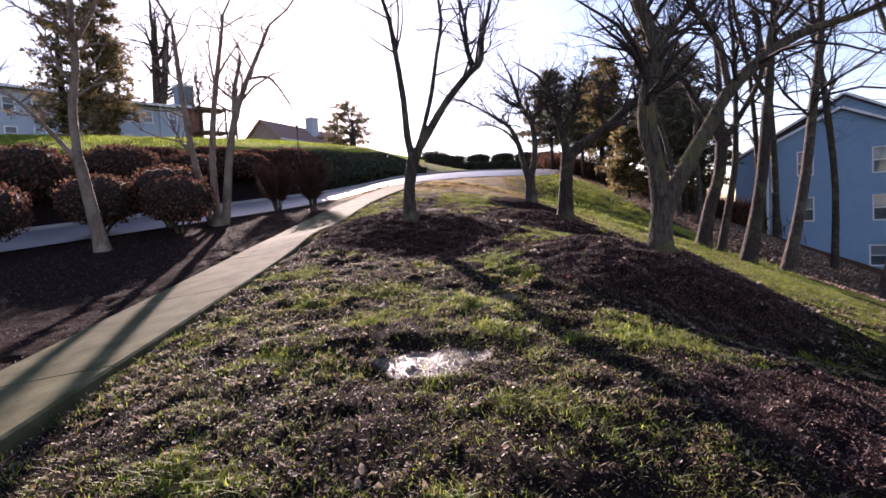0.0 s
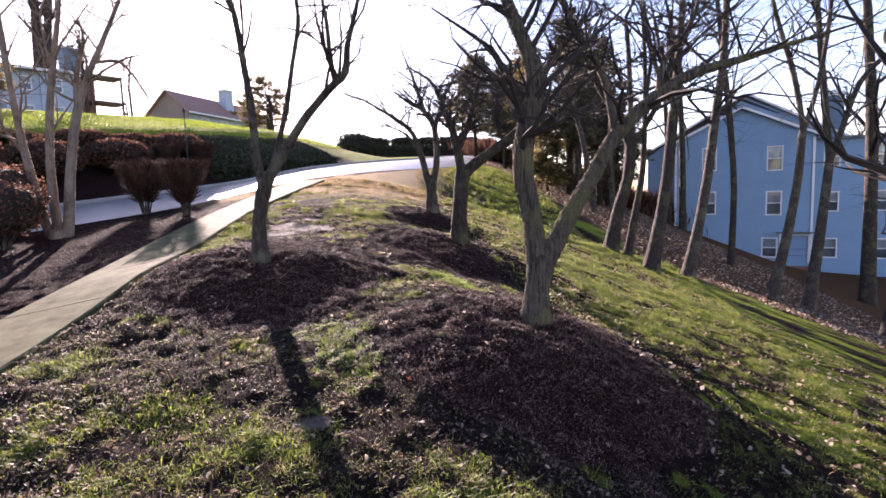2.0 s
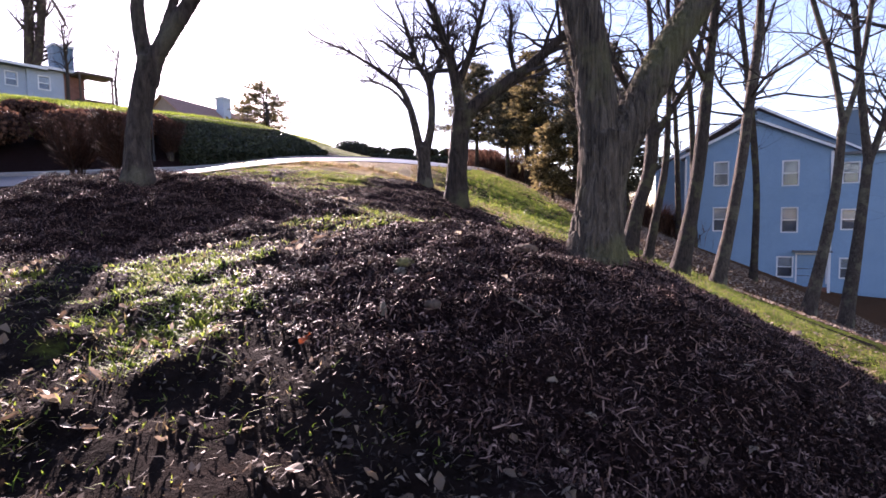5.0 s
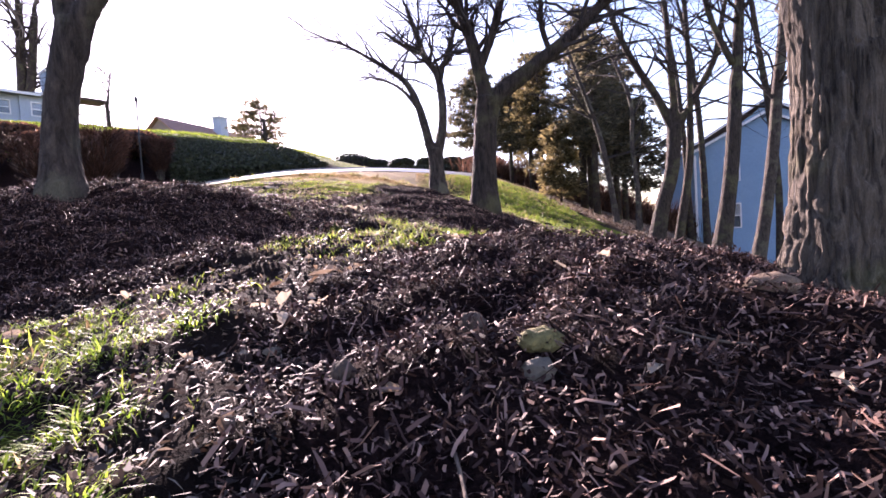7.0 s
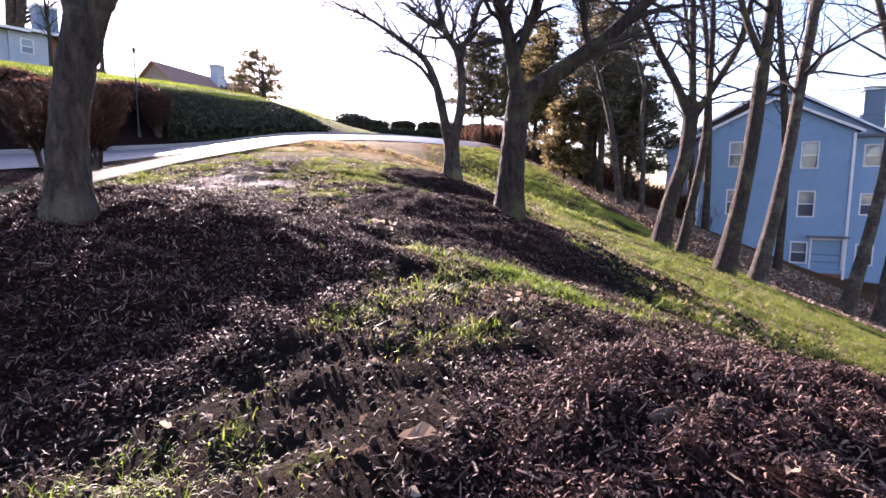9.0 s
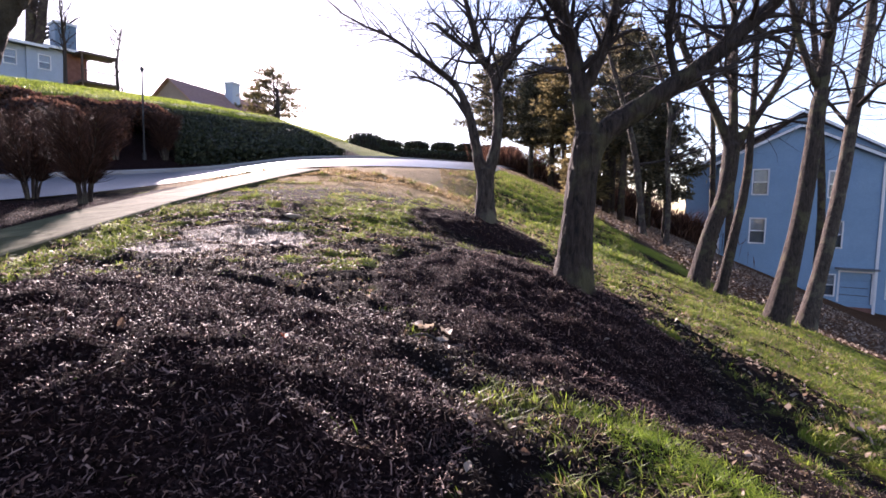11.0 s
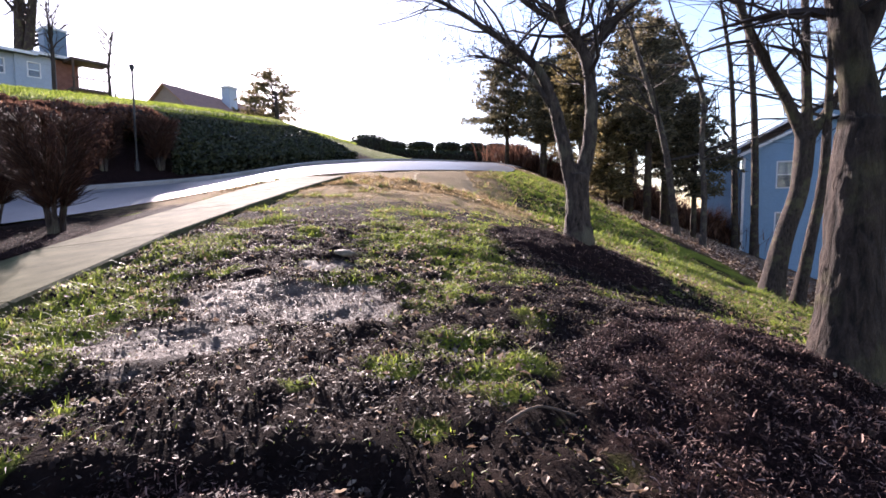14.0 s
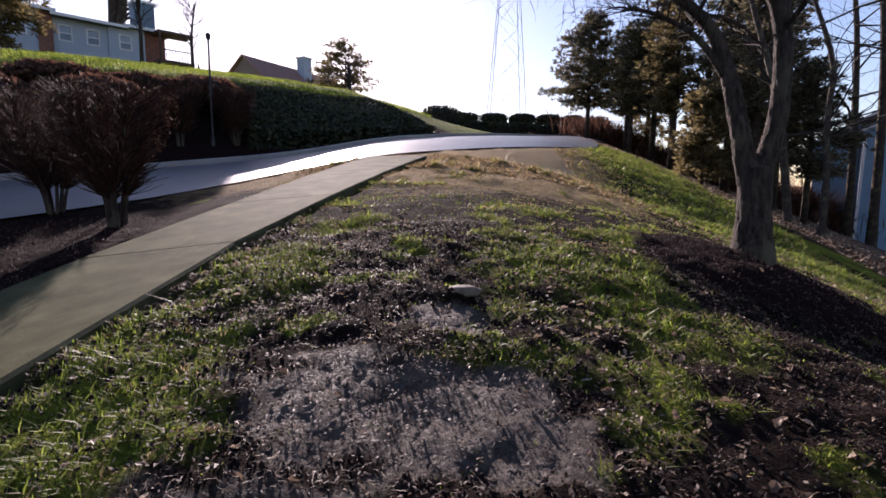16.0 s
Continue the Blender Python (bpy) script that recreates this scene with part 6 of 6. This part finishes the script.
def scatter_crumbs():
    """Loose clods on the bare soil, each a rough lump of earth."""
    nr = np.random.default_rng(17)
    N = 75000
    y = 4.6 + 12.4 * nr.random(N)
    x = -0.9 + nr.random(N) * 4.6
    keep = off_paths(x, y, 0.03) & (mulch_mask(x, y) < 0.7) & (mud_mask(x, y) < 0.5) & (nr.random(N) < np.clip(0.5 + 0.6 * grain(x, y, 3.3, 80.0), 0.1, 1) * (1 - 0.8 * dry_mask(x, y)) * (1 - 0.55 * (y < 9.4)))
    x, y = x[keep], y[keep]
    n = len(x)
    L_ = 0.003 + 0.011 * nr.random(n) ** 2.5
    a = nr.uniform(0, 1.57, n)[:, None] + np.array([0, 1.57, 3.14, 4.71] * 2)[None] + nr.normal(0, 0.2, (n, 8))
    r = L_[:, None] * np.array([1.0] * 4 + [0.55] * 4)[None] * nr.uniform(0.7, 1.25, (n, 8))
    up = L_[:, None] * (np.array([-0.5] * 4 + [0.9] * 4)[None] + nr.normal(0, 0.18, (n, 8)))
    base = land(x, y) + clods(x, y)
    V = np.stack([x[:, None] + np.cos(a) * r, y[:, None] + np.sin(a) * r, base[:, None] + up], -1)
    quads_mesh("soil_crumbs", V, SOIL, "dark damp crumbs of earth between the tufts", "soil")


scatter_crumbs()


def leaf_shape(g, x, y, z, s, rnd):
    """A curled, crumpled dead leaf with a folded midrib and an uneven rim."""
    m = pose(x, y, z, rnd.gauss(0, 22), rnd.gauss(0, 22), rnd.uniform(0, 360))
    c = rnd.uniform(0.3, 1.0) * s
    prof = [(-1.0, 0.05), (-0.62, 0.40), (-0.2, 0.58), (0.25, 0.52), (0.65, 0.30), (1.0, 0.03)]
    vs = []
    for t, w in prof:
        lift = c * t * abs(t) * 0.5
        a, b = rnd.uniform(0.75, 1.2), rnd.uniform(0.75, 1.2)
        vs += [(t * s, -w * s * a, lift + c * w * rnd.uniform(0.3, 1.5)), (t * s, rnd.uniform(-0.05, 0.05) * s, lift), (t * s, w * s * b, lift + c * w * rnd.uniform(0.3, 1.5))]
    fs = []
    for i in range(5):
        a = i * 3
        fs += [(a, a + 3, a + 4, a + 1), (a + 1, a + 4, a + 5, a + 2)]
    g.add([tuple(m @ Vector(v)) for v in vs], fs)


def scatter_leaves():
    rnd = random.Random(21)
    nr = np.random.default_rng(21)
    N = 15000
    y = 4.6 + 13.0 * nr.random(N) ** 1.15
    x = -0.8 + nr.random(N) * (4.6 + (y - 4) * 0.25)
    dens = np.clip(0.35 + 0.9 * grain(x, y, 1.7, 50.0), 0.08, 1) * np.where(mulch_mask(x, y) > 0.5, 0.12, 1.0) * (1 - 0.8 * mud_mask(x, y)) * (1 - 0.8 * dry_mask(x, y))
    keep = off_paths(x, y, 0.0) & (nr.random(N) < dens)
    z = land(x, y) + clods(x, y)
    g = Geo()
    for i in np.nonzero(keep)[0]:
        leaf_shape(g, float(x[i]), float(y[i]), float(z[i]) + 0.008, rnd.uniform(0.009, 0.024), rnd)
    tagged(part("fallen_leaves", g, DRY_LEAF), "scattered curled tan leaves on the ground", "leaves", kind="stuff")


scatter_leaves()


def woodland_floor():
    """Brown leaves lying thick under the conifers and beside the blue house."""
    nr = np.random.default_rng(33)
    N = 26000
    y = 17 + 34 * nr.random(N)
    x = 9 + 20 * nr.random(N)
    keep = (litter_mask(x, y) + 0.25 * grain(x, y, 0.8, 40.0) > 0.35)
    x, y = x[keep], y[keep]
    x = np.concatenate([x, 4.6 + 7.5 * nr.random(5200)])
    y = np.concatenate([y, 6 + 18 * nr.random(5200)])
    n = len(x)
    L_ = np.where(np.arange(n) < n - 5200, nr.uniform(0.03, 0.075, n), nr.uniform(0.012, 0.034, n))
    V = strands(nr, x, y, land(x, y) + clods(x, y) + nr.uniform(0.01, 0.04, n), L_, L_ * nr.uniform(0.4, 0.7, n), nr.uniform(-0.01, 0.02, n), 26.0)
    quads_mesh("woodland_leaves", V, DRY_LEAF, "thick brown leaf litter under the wood's edge", "leaves")


woodland_floor()


# ---- single leaves, stones and wood ----
PALE_LEAF = leafy("pale_leaf", (0.30, 0.24, 0.17), (0.42, 0.34, 0.25), (0.55, 0.46, 0.36), 0.6, 0.35, 0.2)
ORANGE_LEAF = leafy("orange_leaf", (0.26, 0.05, 0.015), (0.36, 0.075, 0.02), (0.42, 0.10, 0.03), 0.6, 0.4, 0.2)
MOSS_STONE = surface("mossy_stone", (0.10, 0.088, 0.036), (0.20, 0.178, 0.078), 14, 0.9, 70, 0.9, 0.012, spec=0.15)
CHUNK = surface("weathered_wood", (0.05, 0.036, 0.028), (0.12, 0.09, 0.07), 12, 0.9, 60, 0.8, 0.01, (1, 1, 0.3), spec=0.15)
TAN_STONE = surface("tan_stone", (0.09, 0.062, 0.042), (0.19, 0.135, 0.095), 14, 0.85, 70, 0.7, 0.008, spec=0.15)
STICK = surface("stick_bark", (0.06, 0.045, 0.035), (0.16, 0.12, 0.09), 20, 0.85, 90, 0.5, 0.004, spec=0.2)


def skin_at(x, y):
    return land_at(x, y) + float(clods(x, y))


def single_leaf(x, y, s, seed, material, label):
    rnd = random.Random(seed)
    g = Geo()
    leaf_shape(g, 0, 0, 0, s, rnd)
    low = min(v[2] for v in g.v)
    g.v = [(v[0], v[1], v[2] - low) for v in g.v]
    ob = part("leaf", g, material)
    ob.matrix_world = pose(x, y, skin_at(x, y) + 0.014)
    tagged(ob, label, "leaf", "fallen leaves")


def stone(x, y, sx_, sy_, sz_, seed, material, label, name="stone", rz=0.0):
    g = Geo()
    lump(g, 0, 0, sz_ * 0.55, sx_, sy_, sz_, seed, 2.3, 0.22)
    ob = part(name, g, material, smooth=True)
    ob.matrix_world = pose(x, y, skin_at(x, y) - 0.01, 0, 0, rz)
    tagged(ob, label, name)


def stick(pts, r, label):
    x, y = pts[0]
    z = skin_at(x, y)
    line = smooth_line([(px - x, py - y, skin_at(px, py) - z + 0.012 + 0.012 * (i % 2), r * (1 - 0.12 * i)) for i, (px, py) in enumerate(pts)], 4)
    g = Geo()
    g.tube([p[:3] for p in line], [p[3] for p in line], 6, 0.12, True, int(x * 100))
    ob = part("stick", g, STICK, smooth=True)
    ob.matrix_world = pose(x, y, z)
    tagged(ob, label, "stick", "fallen sticks")


for i, (x, y, s) in enumerate([(2.35, 12.03, 0.05), (2.38, 12.0, 0.042), (2.41, 12.04, 0.04), (2.49, 11.97, 0.05), (2.46, 11.9, 0.035), (2.96, 8.8, 0.034), (2.33, 9.2, 0.04), (2.27, 9.16, 0.045), (2.37, 9.1, 0.045), (2.29, 9.1, 0.05), (3.08, 8.54, 0.05), (2.84, 8.59, 0.04), (3.0, 9.05, 0.045), (2.91, 9.08, 0.045),
                             (2.24, 9.06, 0.04), (2.3, 8.98, 0.045), (2.36, 9.03, 0.04), (1.39, 5.36, 0.045), (3.16, 9.56, 0.04), (0.66, 13.96, 0.04), (0.9, 12.15, 0.05), (0.96, 12.2, 0.045), (1.04, 12.16, 0.05), (0.78, 12.12, 0.05)]):
    single_leaf(x, y, s * (1.0 if i < 5 else 0.45), 400 + i, PALE_LEAF, "curled pale tan leaf lying on dark soil")
single_leaf(1.77, 11.51, 0.03, 440, ORANGE_LEAF, "small bright orange leaf on dark mulch")
single_leaf(2.40, 8.15, 0.026, 441, ORANGE_LEAF, "small rusty orange leaf on wet soil")
single_leaf(2.36, 9.33, 0.045, 442, DRY_LEAF, "red-brown curled leaf among pale ones")
stone(2.725, 8.715, 0.036, 0.03, 0.02, 451, MOSS_STONE, "lumpy yellowish mossy stone on the mulch")
stone(2.70, 8.66, 0.026, 0.022, 0.02, 453, STONE, "smooth rounded pale stone on the mulch")
stone(3.26, 8.86, 0.05, 0.035, 0.024, 454, TAN_STONE, "long brownish-tan stone half sunk in mulch", rz=-15)
stone(3.37, 8.95, 0.04, 0.03, 0.02, 455, TAN_STONE, "low brownish-tan stone half sunk in mulch")
stone(2.29, 8.91, 0.018, 0.015, 0.012, 459, STONE, "pale rounded stone at the mulch edge")
stone(2.35, 8.46, 0.02, 0.015, 0.018, 457, STONE, "small pale stone in wet soil")
stone(2.64, 8.82, 0.026, 0.018, 0.026, 456, CHUNK, "brown lump of bark standing in the mulch", "bark_lump", 30)
stone(2.78, 8.35, 0.028, 0.02, 0.018, 460, CHUNK, "brown slab of bark tipped up in the mulch", "bark_lump", 15)
stone(2.42, 8.72, 0.024, 0.018, 0.024, 461, CHUNK, "dark lump of bark in the mulch", "bark_lump", 70)
stone(2.95, 9.34, 0.062, 0.02, 0.02, 462, CHUNK, "long brown piece of split wood on the mulch", "wood_piece", 12)
stone(3.08, 9.34, 0.055, 0.022, 0.02, 463, CHUNK, "long brown piece of split wood beside another", "wood_piece", 48)
stone(2.62, 8.33, 0.012, 0.007, 0.032, 464, STONE, "upright pale flake of wood in the mulch", "wood_flake", 25)
stone(1.25, 15.35, 0.09, 0.06, 0.03, 458, STONE, "flat pale stone set in muddy turf")
stick([(2.30, 11.86), (2.38, 11.90), (2.47, 11.87), (2.56, 11.84)], 0.006, "thin broken stick lying on leaf litter")
stick([(2.86, 8.80), (3.0, 8.70), (3.08, 8.68)], 0.0028, "thin bent twig lying across the mulch")
stick([(2.55, 8.53), (2.545, 8.44), (2.53, 8.36), (2.49, 8.31)], 0.0026, "thin dry twig lying down the mulch")
stick([(3.03, 8.34), (3.06, 8.31), (3.12, 8.27)], 0.0035, "short broken stick on the mulch")
stick([(4.9, 14.6), (5.05, 14.4), (5.2, 14.35)], 0.012, "short stick lying on the grass below a tree")
stick([(1.85, 12.9), (1.98, 12.98), (2.1, 12.95)], 0.006, "thin pale stick lying on the turf")


def grass_tuft(x, y, r, n, h, seed):
    """One clump: arching blades fanning out of a common crown."""
    rnd = random.Random(seed)
    g = Geo()
    for k in range(n):
        a, d = rnd.uniform(0, 6.283), r * math.sqrt(rnd.random())
        bx, by = math.cos(a) * d, math.sin(a) * d
        az = a + rnd.gauss(0, 0.8)
        length, w = h * rnd.uniform(0.4, 1.2), rnd.uniform(0.001, 0.0019)
        lean = rnd.uniform(0.5, 1.15)
        z0 = skin_at(x + bx, y + by) - skin_at(x, y) - 0.006
        px, pz, up = 0.0, 0.0, 1.3 - 0.6 * lean * d / r
        line = []
        for i in range(5):
            line.append((bx + math.cos(az) * px, by + math.sin(az) * px, z0 + pz, w * (1 - i / 4.0) ** 0.6))
            px, pz = px + math.cos(up) * length / 4, pz + math.sin(up) * length / 4
            up -= lean * 0.62
        sx_, sy_ = -math.sin(az), math.cos(az)
        vs = [q for c in line[:-1] for q in ((c[0] - sx_ * c[3], c[1] - sy_ * c[3], c[2]), (c[0] + sx_ * c[3], c[1] + sy_ * c[3], c[2]))] + [line[-1][:3]]
        g.add(vs, [(0, 1, 3, 2), (2, 3, 5, 4), (4, 5, 7, 6), (6, 7, 8)])
    ob = part("grass_tuft", g, LUSH)
    ob.matrix_world = pose(x, y, skin_at(x, y))
    tagged(ob, "bright green tuft of arching grass blades on bare soil", "grass", "grass tufts")


for i, (x, y, r, n, h) in enumerate([(1.60, 9.28, 0.11, 150, 0.055), (1.74, 9.40, 0.11, 150, 0.05), (1.96, 9.02, 0.075, 130, 0.065), (2.10, 9.10, 0.07, 110, 0.05), (2.07, 8.72, 0.06, 120, 0.07), (1.90, 8.87, 0.07, 110, 0.06),
                                     (1.76, 8.88, 0.08, 120, 0.06), (1.94, 8.60, 0.06, 90, 0.065), (2.06, 8.37, 0.05, 100, 0.065), (1.95, 8.38, 0.05, 80, 0.06), (2.12, 8.24, 0.05, 90, 0.055), (1.76, 8.68, 0.06, 90, 0.06),
                                     (1.46, 9.2, 0.09, 110, 0.05), (1.84, 9.36, 0.08, 100, 0.045), (2.0, 9.38, 0.06, 80, 0.045), (1.62, 9.05, 0.08, 110, 0.055), (1.9, 9.2, 0.07, 90, 0.05), (1.74, 8.95, 0.08, 100, 0.05), (1.93, 8.52, 0.06, 80, 0.055), (2.08, 9.12, 0.06, 90, 0.045),
                                     (3.06, 11.28, 0.13, 240, 0.085), (3.14, 11.12, 0.13, 260, 0.095), (3.23, 10.96, 0.13, 260, 0.095), (3.32, 10.8, 0.13, 250, 0.09), (3.4, 10.62, 0.11, 220, 0.085), (3.24, 11.2, 0.12, 220, 0.085), (3.36, 11.0, 0.12, 220, 0.085), (3.48, 10.46, 0.09, 140, 0.07), (2.92, 11.36, 0.1, 140, 0.06), (2.2, 10.12, 0.1, 90, 0.035), (2.42, 9.96, 0.09, 80, 0.035), (2.36, 10.4, 0.1, 90, 0.035), (2.6, 10.62, 0.1, 90, 0.04)]):
    grass_tuft(x, y, r * 1.15, int(n * 1.7), h * 0.85, 500 + i)


rnd = random.Random(77)
for i in range(26):
    a, d = rnd.uniform(0, 6.283), math.sqrt(rnd.random())
    grass_tuft(1.90 + 0.3 * d * math.cos(a), 8.62 + 0.52 * d * math.sin(a), rnd.uniform(0.05, 0.09), rnd.randint(90, 170), rnd.uniform(0.03, 0.05), 560 + i)


def grow_undergrowth():
    """Leafless brush and dead stems between and behind the conifers."""
    nr = np.random.default_rng(61)
    n = 15000
    k = nr.random(n)
    x = 16.5 + 15.0 * k + nr.normal(0, 1.3, n)
    y = 63.0 - 13.0 * k + nr.normal(0, 1.3, n)
    h = nr.uniform(0.8, 3.0, n) * (0.7 + 0.5 * np.clip(grain(x, y, 0.5, 60.0), -1, 1))
    quads_mesh("undergrowth", blades(nr, x, y, land(x, y), h, nr.uniform(0.02, 0.06, n)), SHRUB_BROWN, "leafless brown brush behind the conifers", "brush")


grow_undergrowth()
